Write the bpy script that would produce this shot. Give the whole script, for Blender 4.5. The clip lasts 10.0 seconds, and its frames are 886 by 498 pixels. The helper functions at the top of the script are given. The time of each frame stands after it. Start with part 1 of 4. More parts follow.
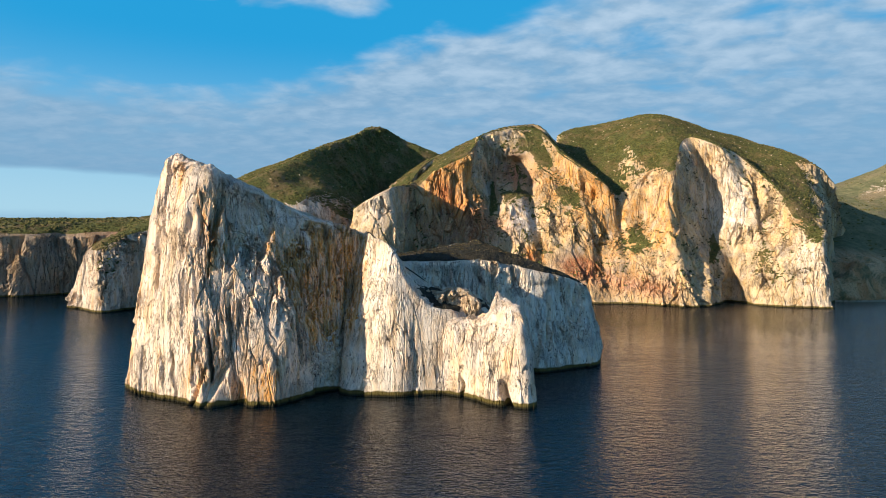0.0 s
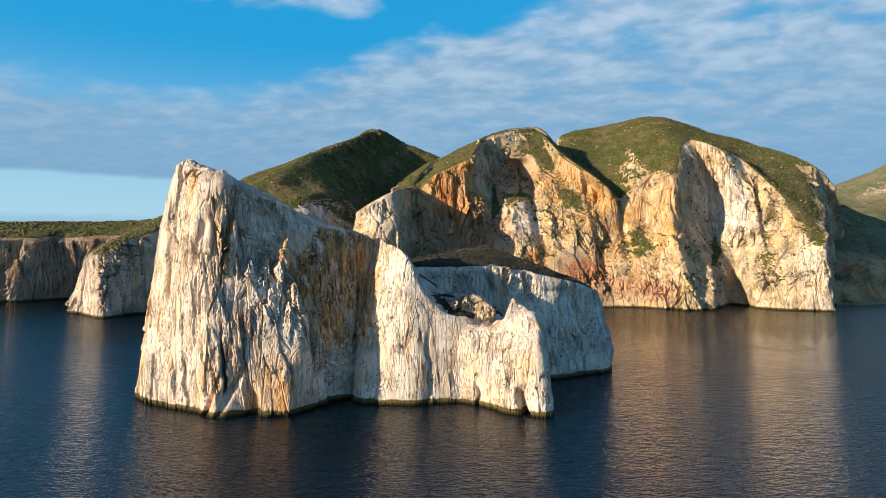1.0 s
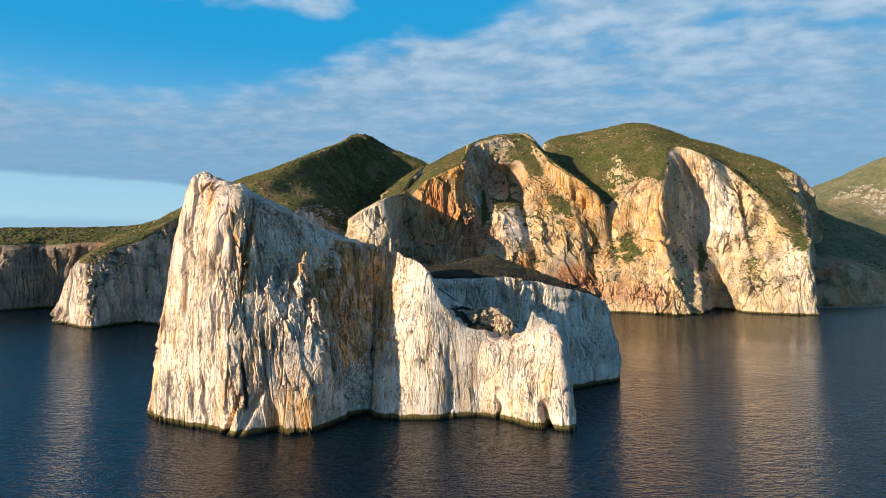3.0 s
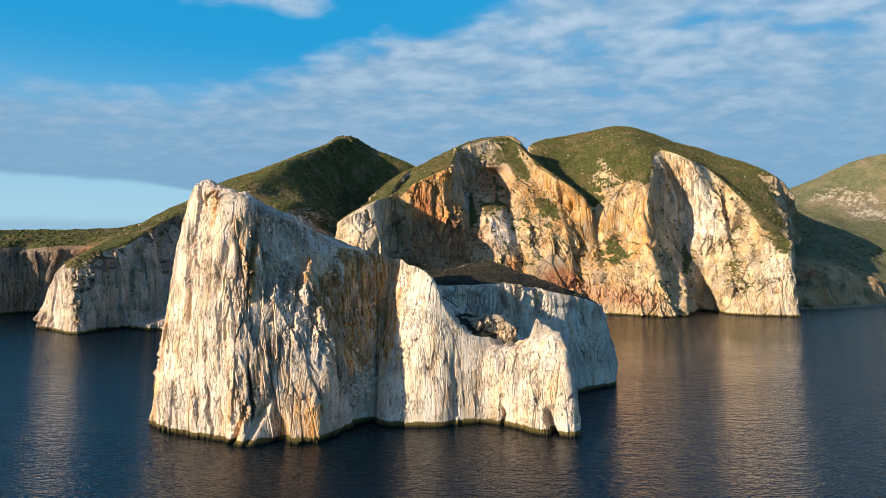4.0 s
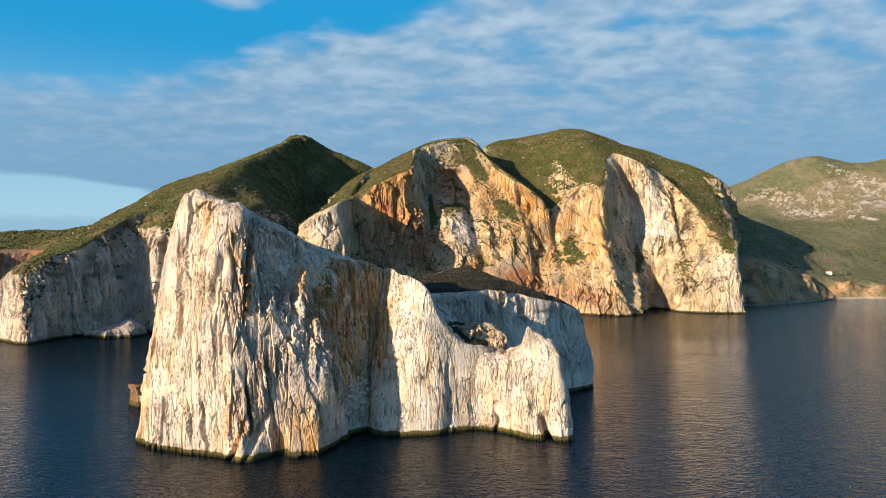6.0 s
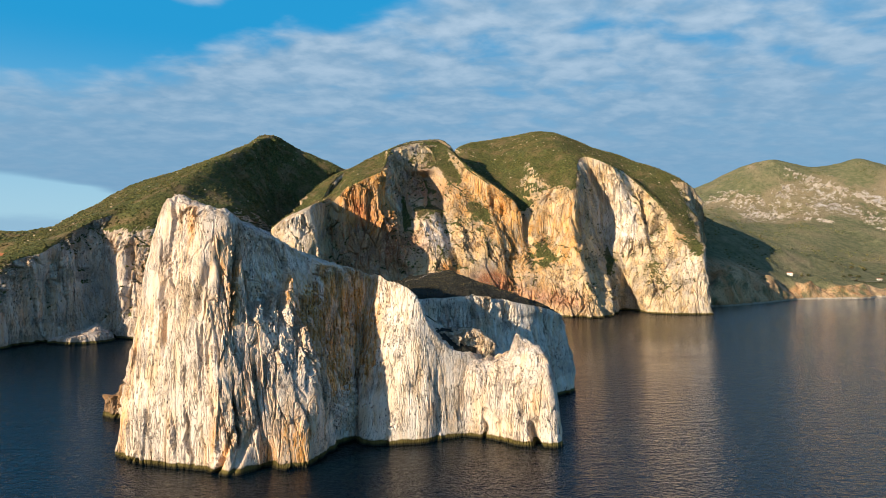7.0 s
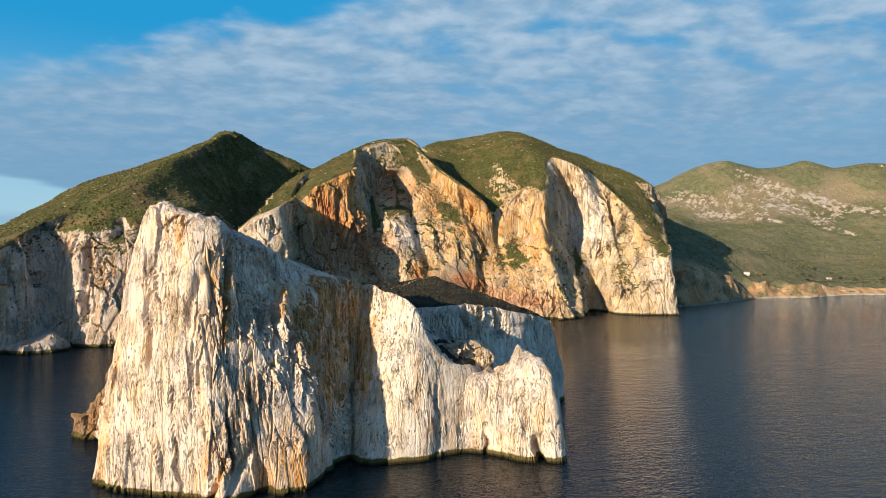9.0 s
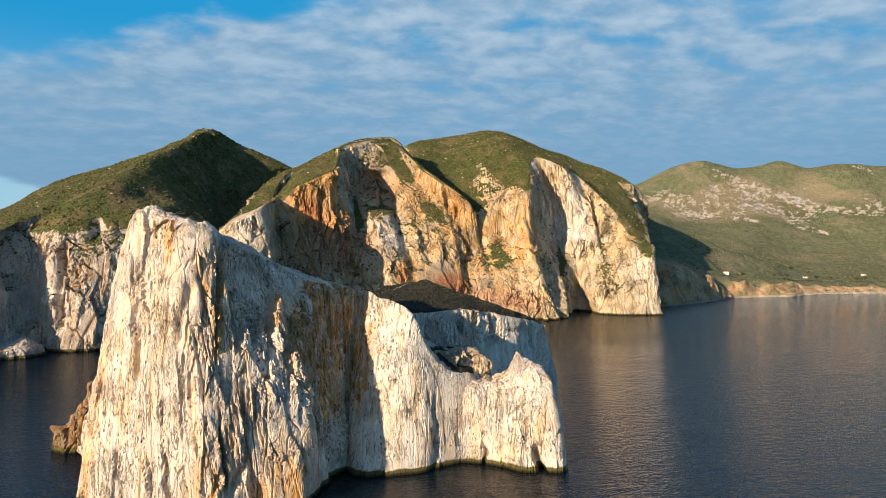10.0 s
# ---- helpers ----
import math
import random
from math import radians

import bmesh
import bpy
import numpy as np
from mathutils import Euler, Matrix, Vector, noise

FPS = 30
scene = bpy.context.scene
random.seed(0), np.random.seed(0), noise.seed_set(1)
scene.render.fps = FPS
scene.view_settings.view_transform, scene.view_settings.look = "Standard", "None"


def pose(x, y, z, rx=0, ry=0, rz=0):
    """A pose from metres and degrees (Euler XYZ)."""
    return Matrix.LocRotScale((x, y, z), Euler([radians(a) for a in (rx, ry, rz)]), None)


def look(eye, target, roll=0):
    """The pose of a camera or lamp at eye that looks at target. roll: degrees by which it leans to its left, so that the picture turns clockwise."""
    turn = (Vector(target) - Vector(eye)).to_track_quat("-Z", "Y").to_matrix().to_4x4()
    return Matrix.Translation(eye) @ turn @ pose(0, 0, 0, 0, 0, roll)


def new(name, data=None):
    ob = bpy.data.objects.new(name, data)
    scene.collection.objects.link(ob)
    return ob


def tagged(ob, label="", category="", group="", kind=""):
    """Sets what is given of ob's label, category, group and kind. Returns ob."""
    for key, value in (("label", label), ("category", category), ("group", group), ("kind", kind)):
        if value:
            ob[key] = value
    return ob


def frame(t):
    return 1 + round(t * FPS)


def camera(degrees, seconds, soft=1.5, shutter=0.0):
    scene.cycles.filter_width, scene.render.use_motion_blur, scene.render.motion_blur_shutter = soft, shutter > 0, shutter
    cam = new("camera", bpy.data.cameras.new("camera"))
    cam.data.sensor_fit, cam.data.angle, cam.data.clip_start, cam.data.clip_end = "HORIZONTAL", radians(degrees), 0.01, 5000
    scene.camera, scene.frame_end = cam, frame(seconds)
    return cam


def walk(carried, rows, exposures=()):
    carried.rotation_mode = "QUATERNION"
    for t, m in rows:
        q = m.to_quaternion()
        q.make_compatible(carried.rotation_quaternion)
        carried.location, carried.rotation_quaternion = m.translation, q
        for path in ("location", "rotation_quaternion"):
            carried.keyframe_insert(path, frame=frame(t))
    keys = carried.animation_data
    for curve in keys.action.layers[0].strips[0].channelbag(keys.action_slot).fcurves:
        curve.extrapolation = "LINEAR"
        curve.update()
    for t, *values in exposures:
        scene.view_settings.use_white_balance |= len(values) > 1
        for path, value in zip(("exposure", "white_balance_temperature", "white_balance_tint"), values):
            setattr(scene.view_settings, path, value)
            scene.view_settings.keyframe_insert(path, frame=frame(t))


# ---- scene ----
cam = camera(69.5, 10.0, soft=0.85)
PATH = [
    (0, (0.159, 1.216, 57.896), (0.08, 3.214, 57.875), 0.6),
    (0.5, (-3.408, 2.579, 58.7), (-3.479, 4.578, 58.681), 0.6),
    (1, (-7.291, 3.37, 59.681), (-7.354, 5.369, 59.665), 0.5),
    (1.5, (-11.3, 3.911, 60.61), (-11.352, 5.91, 60.596), 0.5),
    (2, (-15.476, 4.122, 61.496), (-15.515, 6.122, 61.484), 0.5),
    (3.5, (-29.28, 3.892, 65.24), (-29.226, 5.891, 65.231), 0.3),
    (4, (-34.166, 3.281, 66.703), (-34.081, 5.279, 66.694), 0.3),
    (4.5, (-38.933, 2.743, 67.986), (-38.82, 4.74, 67.977), 0.2),
    (5, (-43.901, 2.239, 69.23), (-43.746, 4.233, 69.218), 0.2),
    (5.5, (-48.836, 2.128, 70.371), (-48.628, 4.117, 70.355), 0.1),
    (7, (-62.256, 5.987, 73.935), (-61.882, 7.952, 73.917), 0.1),
    (7.5, (-66.13, 8.483, 75.027), (-65.713, 10.439, 75.009), 0.1),
    (8, (-69.898, 11.666, 76.271), (-69.448, 13.614, 76.249), 0.1),
    (8.5, (-73.293, 14.828, 77.372), (-72.815, 16.769, 77.348), 0.1),
    (9, (-76.655, 18.659, 78.434), (-76.141, 20.591, 78.406), 0.2),
    (9.5, (-79.48, 22.442, 79.648), (-78.931, 24.365, 79.617), 0.2),
    (10, (-82.193, 26.701, 80.872), (-81.61, 28.614, 80.838), 0.2),
]
walk(cam, [(t, look(eye, target, roll)) for t, eye, target, roll in PATH],
     exposures=((0, 0.98), (2, 0.97), (4, 0.94), (7, 0.88), (10, 0.84)))

# ---- light ----
SUN_TRAVEL = Vector((0.870, 0.493, 0.0)).normalized()   # the way the light goes over the ground
SUN_HIGH = 17.9

sun = new("sun", bpy.data.lights.new("sun", "SUN"))
sun.data.energy, sun.data.angle, sun.data.color = 4.45, radians(0.6), (1.0, 0.80, 0.58)
beam = SUN_TRAVEL * math.cos(radians(SUN_HIGH)) - Vector((0, 0, math.sin(radians(SUN_HIGH))))
sun.matrix_world = look((0, 0, 400), Vector((0, 0, 400)) + beam)


class Nodes:
    """Short hand for node trees."""

    def __init__(self, tree):
        self.tree = tree
        tree.nodes.clear()

    def add(self, node, inputs=None, **fields):
        n = self.tree.nodes.new(node)
        for k, v in fields.items():
            if k == "op":
                n.operation = v
            elif k == "kind":
                n.data_type = v
            elif k == "blend":
                n.blend_type = v
            elif k == "dims":
                n.noise_dimensions = v
            elif k == "attr":
                n.attribute_name = v
            elif k == "feature":
                n.feature = v
        for k, v in (inputs or {}).items():
            self.put(n.inputs[k], v)
        return n

    def put(self, socket, v):
        if isinstance(v, bpy.types.NodeSocket):
            self.tree.links.new(v, socket)
        elif isinstance(v, (tuple, list)) and len(v) == 3 and socket.type == "RGBA":
            socket.default_value = (*v, 1)
        else:
            socket.default_value = v

    def math(self, op, a, b=0.0, c=0.0, clamp=False):
        n = self.add("ShaderNodeMath", {0: a, 1: b, 2: c}, op=op)
        n.use_clamp = clamp
        return n.outputs[0]

    def vmath(self, op, a, b=(0, 0, 0)):
        return self.add("ShaderNodeVectorMath", {0: a, 1: b}, op=op).outputs[0]

    def mix(self, f, a, b, blend="MIX"):
        n = self.add("ShaderNodeMix", kind="RGBA", blend=blend)
        self.put(n.inputs[0], f), self.put(n.inputs[6], a), self.put(n.inputs[7], b)
        return n.outputs[2]

    def step(self, v, lo, hi, a=0.0, b=1.0):
        n = self.add("ShaderNodeMapRange", {0: v, 1: lo, 2: hi, 3: a, 4: b})
        n.interpolation_type = "SMOOTHSTEP"
        return n.outputs[0]

    def noise(self, vec, scale, detail=4.0, rough=0.55, distort=0.0, out=0):
        return self.add("ShaderNodeTexNoise", {"Vector": vec, "Scale": scale, "Detail": detail, "Roughness": rough, "Distortion": distort}).outputs[out]

    def stretch(self, vec, sx, sy, sz, turn=0.0):
        n = self.add("ShaderNodeMapping", {"Vector": vec, "Scale": (sx, sy, sz), "Rotation": (0, 0, radians(turn))})
        return n.outputs[0]


# ---- sky ----
world = bpy.data.worlds.new("world")
scene.world = world
world.use_nodes = True
w = Nodes(world.node_tree)
sky = w.add("ShaderNodeTexSky")
sky.sky_type, sky.sun_disc = "NISHITA", False
sky.sun_elevation = radians(SUN_HIGH)
sky.sun_rotation = math.atan2(-SUN_TRAVEL.x, -SUN_TRAVEL.y)
sky.air_density, sky.dust_density, sky.ozone_density = 1.0, 0.6, 3.0
way = w.add("ShaderNodeTexCoord").outputs["Generated"]
xyz = w.add("ShaderNodeSeparateXYZ", {0: way}).outputs
high = w.math("MAXIMUM", xyz[2], 0.0)
over = w.math("ADD", high, 0.17)
flat = w.add("ShaderNodeCombineXYZ", {0: w.math("DIVIDE", xyz[0], over), 1: w.math("DIVIDE", xyz[1], over), 2: 0.0}).outputs[0]
azim = w.math("ARCTAN2", xyz[0], xyz[1])                    # radians to the right of +y
# blue of the clear sky: deep overhead, pale at the horizon
zenith = w.step(high, 0.33, 0.68)
clear = w.mix(w.step(high, 0.02, 0.30), (0.40, 0.68, 0.86), (0.008, 0.36, 0.74))
clear = w.mix(zenith, clear, (0.03, 0.15, 0.45))
air = w.mix(0.88, w.mix(1.0, sky.outputs[0], (0.11, 0.11, 0.11), "MULTIPLY"), clear)
towards = w.add("ShaderNodeVectorMath", {0: way, 1: tuple(-beam)}, op="DOT_PRODUCT").outputs["Value"]
air = w.mix(w.math("MULTIPLY", w.step(towards, 0.15, 1.0), 0.26), air, (0.90, 0.88, 0.84))
broad = w.noise(w.stretch(flat, 0.8, 1.2, 1, 20), 1.0, 3.0, 0.5, 0.3)
rip = w.noise(w.stretch(flat, 3.0, 3.6, 1, 24), 1.7, 4.0, 0.50, 0.25)
fine = w.noise(w.stretch(flat, 6.0, 7.0, 1, 24), 1.9, 4.0, 0.55, 0.25)
rim_el = w.math("MULTIPLY_ADD", w.math("MAXIMUM", w.math("ADD", azim, 0.33), 0.0), 0.30, 0.235)
below = w.step(w.math("SUBTRACT", high, rim_el), 0.06, -0.07)       # cloud sheet below this line
bank = w.math("MULTIPLY", w.step(high, 0.30, 0.345), w.step(w.math("ABSOLUTE", w.math("ADD", azim, 0.32)), 0.27, 0.14))   # a second sheet overhead
below = w.math("MAXIMUM", below, w.math("MULTIPLY", bank, 0.78))
lift = w.math("ADD", w.step(azim, -0.05, -0.45, 0.02, 0.076), w.math("MULTIPLY_ADD", broad, 0.03, -0.015))
above = w.step(w.math("SUBTRACT", high, lift), -0.002, 0.022)       # clear strip over the horizon
ahead = w.step(w.math("ABSOLUTE", azim), 2.4, 1.2)
cover = w.math("MULTIPLY", w.math("MULTIPLY_ADD", w.math("MULTIPLY", below, ahead), 0.43, 0.10), above)
tex = w.math("ADD", w.math("MULTIPLY", broad, 0.50), w.math("MULTIPLY", rip, 0.50))
tex = w.math("MULTIPLY_ADD", w.math("SUBTRACT", tex, 0.5), w.step(high, 0.10, 0.28, 0.25, 1.0), 0.5)
amount = w.step(w.math("ADD", tex, cover), 0.80, 1.06)
glowing = w.step(w.math("ADD", w.math("MULTIPLY", rip, 0.60), w.math("MULTIPLY", fine, 0.40)), 0.36, 0.70)
glowing = w.math("MULTIPLY", glowing, w.step(high, 0.06, 0.36, 0.10, 1.0))
cloud = w.mix(glowing, w.mix(w.step(high, 0.05, 0.36), (0.18, 0.36, 0.56), (0.27, 0.435, 0.61)), (0.515, 0.655, 0.80))
air = w.mix(w.math("MULTIPLY", w.step(w.math("ADD", high, w.math("MULTIPLY", rip, 0.01)), 0.046, 0.030), 0.7), air, (0.27, 0.47, 0.66))   # haze bank on the horizon
seen = w.mix(w.math("MULTIPLY", amount, 0.92), air, cloud)
back = w.add("ShaderNodeBackground", {"Color": seen, "Strength": 0.52})
w.add("ShaderNodeOutputWorld", {0: back.outputs[0]})


# ---- materials ----
def material(name):
    m = bpy.data.materials.new(name)
    m.use_nodes = True
    return m, Nodes(m.node_tree)


def finish(n, colour, rough, bump=None, spec=0.3, depth=1.0, extra=None):
    ins = {"Base Color": colour, "Roughness": rough, "Specular IOR Level": spec}
    if bump is not None:
        ins["Normal"] = n.add("ShaderNodeBump", {"Height": bump, "Strength": 1.0, "Distance": depth}).outputs[0]
    ins.update(extra or {})
    b = n.add("ShaderNodeBsdfPrincipled", ins)
    n.add("ShaderNodeOutputMaterial", {0: b.outputs[0]})


def limestone(name, pale, warm, grey, size=1.0, wet=1.9, plants=((0.060, 0.075, 0.024), (0.150, 0.155, 0.048), (0.20, 0.15, 0.07)), iron_tones=((0.58, 0.27, 0.06), (0.60, 0.40, 0.16), (0.27, 0.14, 0.06))):
    """Weathered limestone: pale ground, warm iron streaks, grey skin, pits, a band of weed at the waterline; size: of the grain."""
    m, n = material(name)
    geo = n.add("ShaderNodeNewGeometry")
    p = geo.outputs["Position"]
    k = 1.0 / size
    z = n.add("ShaderNodeSeparateXYZ", {0: p}).outputs[2]
    ochre = n.add("ShaderNodeAttribute", attr="ochre").outputs["Fac"]
    red = n.add("ShaderNodeAttribute", attr="red").outputs["Fac"]
    veg = n.add("ShaderNodeAttribute", attr="veg").outputs["Fac"]
    streak = n.noise(n.stretch(p, 0.35 * k, 0.35 * k, 0.05 * k), 1.0, 6, 0.6, 0.4)
    streak2 = n.noise(n.stretch(p, 1.1 * k, 1.1 * k, 0.09 * k), 1.0, 6, 0.65)
    patch = n.noise(p, 0.11 * k, 5, 0.6, 0.6)
    grain = n.noise(n.stretch(p, 1, 1, 0.45), 1.7 * k, 8, 0.68)
    c = n.mix(n.step(streak, 0.42, 0.66), pale, warm)
    c = n.mix(n.math("MULTIPLY", n.step(patch, 0.46, 0.66), 0.8), c, grey)
    tan = n.noise(n.stretch(p, 1, 1, 0.35), 0.16 * k, 5, 0.62, 0.8)
    c = n.mix(n.math("MULTIPLY", n.step(tan, 0.50, 0.64), 0.65), c, tuple(0.97 * v for v in warm))
    white = n.add("ShaderNodeAttribute", attr="white").outputs["Fac"]
    c = n.mix(n.math("MULTIPLY", white, n.step(streak, 0.38, 0.62, 1.0, 0.3), clamp=True), c, (0.80, 0.73, 0.65))
    c = n.mix(n.math("MULTIPLY", n.step(streak2, 0.55, 0.72), 0.25), c, tuple(0.55 * v for v in warm))
    iron = n.math("MULTIPLY", n.math("ADD", ochre, n.math("MULTIPLY", n.step(streak, 0.60, 0.76), 0.4)), n.math("MULTIPLY", n.step(streak2, 0.36, 0.58, 0.35, 1.0), n.step(streak, 0.34, 0.50, 0.55, 1.0)), clamp=True)
    c = n.mix(iron, c, n.mix(n.step(streak2, 0.50, 0.66), n.mix(n.step(grain, 0.4, 0.65), iron_tones[0], iron_tones[1]), iron_tones[2]))
    c = n.mix(n.math("MULTIPLY", red, n.step(grain, 0.30, 0.55), clamp=True), c, (0.42, 0.14, 0.055))
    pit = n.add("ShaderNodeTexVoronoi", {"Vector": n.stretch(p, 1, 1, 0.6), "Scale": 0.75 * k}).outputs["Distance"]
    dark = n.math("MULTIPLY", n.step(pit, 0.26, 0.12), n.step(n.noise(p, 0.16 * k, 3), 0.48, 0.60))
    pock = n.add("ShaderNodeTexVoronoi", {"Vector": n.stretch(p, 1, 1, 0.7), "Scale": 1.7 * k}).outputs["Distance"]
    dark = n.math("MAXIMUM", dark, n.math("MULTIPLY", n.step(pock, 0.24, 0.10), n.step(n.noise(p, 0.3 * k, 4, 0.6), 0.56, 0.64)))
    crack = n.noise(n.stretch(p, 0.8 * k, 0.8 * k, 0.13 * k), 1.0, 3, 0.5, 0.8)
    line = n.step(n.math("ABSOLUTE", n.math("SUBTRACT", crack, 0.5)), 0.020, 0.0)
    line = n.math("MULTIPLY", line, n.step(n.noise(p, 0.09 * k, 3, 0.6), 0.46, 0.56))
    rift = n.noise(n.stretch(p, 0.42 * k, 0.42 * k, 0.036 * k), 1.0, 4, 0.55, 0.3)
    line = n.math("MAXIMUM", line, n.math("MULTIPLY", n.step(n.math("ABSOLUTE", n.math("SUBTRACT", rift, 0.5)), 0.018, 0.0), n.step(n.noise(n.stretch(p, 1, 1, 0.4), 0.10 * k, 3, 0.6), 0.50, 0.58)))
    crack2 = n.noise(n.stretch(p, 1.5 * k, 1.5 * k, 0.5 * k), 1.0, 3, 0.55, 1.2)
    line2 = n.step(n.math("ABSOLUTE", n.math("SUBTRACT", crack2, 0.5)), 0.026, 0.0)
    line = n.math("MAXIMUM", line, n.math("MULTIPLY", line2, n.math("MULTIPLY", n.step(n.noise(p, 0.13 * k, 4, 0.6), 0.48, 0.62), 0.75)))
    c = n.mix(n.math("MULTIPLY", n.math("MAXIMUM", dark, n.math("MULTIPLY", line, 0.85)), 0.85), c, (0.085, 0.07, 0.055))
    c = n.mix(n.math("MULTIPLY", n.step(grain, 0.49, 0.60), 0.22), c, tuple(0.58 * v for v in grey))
    leaf = n.noise(p, 0.45, 5, 0.7)
    green = n.mix(n.step(leaf, 0.40, 0.62), plants[0], plants[1])
    green = n.mix(n.step(n.noise(p, 0.05, 4, 0.6), 0.46, 0.64), green, plants[2])
    c = n.mix(n.step(n.math("ADD", veg, n.math("MULTIPLY", n.math("SUBTRACT", leaf, 0.5), 0.9)), 0.40, 0.60), c, green)
    edge = n.math("MULTIPLY_ADD", n.noise(p, 0.22, 4), 2.4, wet - 1.2)
    weed = n.mix(n.step(z, 0.2, 1.4), (0.022, 0.020, 0.010), (0.13, 0.105, 0.032))
    c = n.mix(n.step(n.math("SUBTRACT", z, edge), 0.5, -0.2), c, weed)
    h = n.math("ADD", n.math("MULTIPLY", grain, 0.52 * size), n.math("MULTIPLY", streak2, 0.34 * size))
    h = n.math("SUBTRACT", h, n.math("MULTIPLY", n.math("MAXIMUM", dark, line), 0.8 * size))
    h = n.math("ADD", h, n.math("MULTIPLY", n.math("MULTIPLY", veg, leaf), 2.0))
    finish(n, c, 0.9, h, 0.15, 1.0)
    return m


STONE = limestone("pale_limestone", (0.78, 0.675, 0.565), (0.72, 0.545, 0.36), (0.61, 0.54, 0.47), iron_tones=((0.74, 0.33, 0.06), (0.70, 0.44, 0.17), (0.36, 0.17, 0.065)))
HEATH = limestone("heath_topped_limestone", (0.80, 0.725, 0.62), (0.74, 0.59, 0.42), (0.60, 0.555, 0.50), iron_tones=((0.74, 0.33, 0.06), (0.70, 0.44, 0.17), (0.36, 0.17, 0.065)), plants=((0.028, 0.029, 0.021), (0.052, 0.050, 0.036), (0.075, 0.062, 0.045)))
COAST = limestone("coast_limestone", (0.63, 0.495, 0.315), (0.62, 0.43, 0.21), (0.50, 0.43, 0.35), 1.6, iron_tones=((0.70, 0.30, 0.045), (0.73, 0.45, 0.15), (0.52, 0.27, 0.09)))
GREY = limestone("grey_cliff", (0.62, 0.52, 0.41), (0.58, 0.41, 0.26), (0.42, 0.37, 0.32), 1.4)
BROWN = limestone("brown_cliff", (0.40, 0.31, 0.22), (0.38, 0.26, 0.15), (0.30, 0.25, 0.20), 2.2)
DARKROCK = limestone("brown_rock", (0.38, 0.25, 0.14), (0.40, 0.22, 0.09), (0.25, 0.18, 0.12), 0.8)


def hillside():
    m, n = material("far_hillside")
    p = n.add("ShaderNodeNewGeometry").outputs["Position"]
    bare = n.add("ShaderNodeAttribute", attr="ochre").outputs["Fac"]
    soil = n.add("ShaderNodeAttribute", attr="red").outputs["Fac"]
    a = n.noise(p, 0.011, 6, 0.62, 0.5)
    b = n.noise(p, 0.09, 6, 0.66)
    c = n.mix(n.step(b, 0.36, 0.66), (0.130, 0.142, 0.072), (0.215, 0.208, 0.110))
    c = n.mix(n.math("MULTIPLY", n.step(a, 0.48, 0.68), 0.6), c, (0.31, 0.25, 0.15))
    speck = n.noise(p, 0.055, 7, 0.74)
    c = n.mix(n.math("MULTIPLY", n.step(n.math("ADD", bare, n.math("MULTIPLY", n.math("SUBTRACT", a, 0.5), 0.8)), 0.28, 0.55), 0.5), c, (0.34, 0.26, 0.17))
    stony = n.step(n.math("ADD", n.math("MULTIPLY", bare, 0.55), n.math("MULTIPLY", n.math("SUBTRACT", speck, 0.5), 2.0)), 0.44, 0.62)
    c = n.mix(n.math("MULTIPLY", stony, n.step(bare, 0.08, 0.3)), c, n.mix(n.step(b, 0.40, 0.6), (0.40, 0.33, 0.26), (0.62, 0.58, 0.52)))
    rill = n.noise(n.stretch(p, 0.10, 0.02, 0.02), 1.0, 4, 0.6)
    c = n.mix(n.math("MULTIPLY", soil, n.step(n.noise(p, 0.06, 5, 0.6), 0.30, 0.48)), c, n.mix(n.step(rill, 0.4, 0.62), (0.60, 0.41, 0.23), (0.50, 0.28, 0.13)))
    zz = n.add("ShaderNodeSeparateXYZ", {0: p}).outputs[2]
    c = n.mix(n.step(n.math("ADD", zz, n.math("MULTIPLY", b, 3.0)), 4.2, 3.0), c, (0.50, 0.44, 0.35))
    tuft = n.noise(p, 0.45, 4, 0.75)
    c = n.mix(n.math("MULTIPLY", n.step(tuft, 0.50, 0.62), 0.5), c, (0.08, 0.095, 0.042))
    finish(n, c, 0.95, n.math("ADD", b, n.math("MULTIPLY", tuft, 0.5)), 0.1, 5.0)
    return m


HILL = hillside()


def leafage(name, dark, light):
    m, n = material(name)
    geo = n.add("ShaderNodeNewGeometry")
    r = geo.outputs["Random Per Island"]
    spot = n.noise(geo.outputs["Position"], 1.6, 4, 0.7)
    c = n.mix(r, dark, light)
    c = n.mix(n.step(r, 0.88, 0.96), c, (0.16, 0.12, 0.05))
    dry = n.noise(geo.outputs["Position"], 0.028, 5, 0.65, 0.4)
    c = n.mix(n.math("MULTIPLY", n.step(dry, 0.44, 0.64), 0.75), c, (0.23, 0.18, 0.080))
    c = n.mix(n.step(spot, 0.35, 0.6), tuple(0.65 * v for v in dark), c)
    finish(n, c, 0.85, spot, 0.1, 0.5)
    return m


TREE_LEAF = leafage("tree_leaves", (0.022, 0.034, 0.014), (0.055, 0.072, 0.026))
HEATHER = leafage("heath_leaves", (0.022, 0.024, 0.017), (0.052, 0.050, 0.034))
SCRUB = leafage("scrub_leaves", (0.066, 0.076, 0.024), (0.235, 0.215, 0.066))


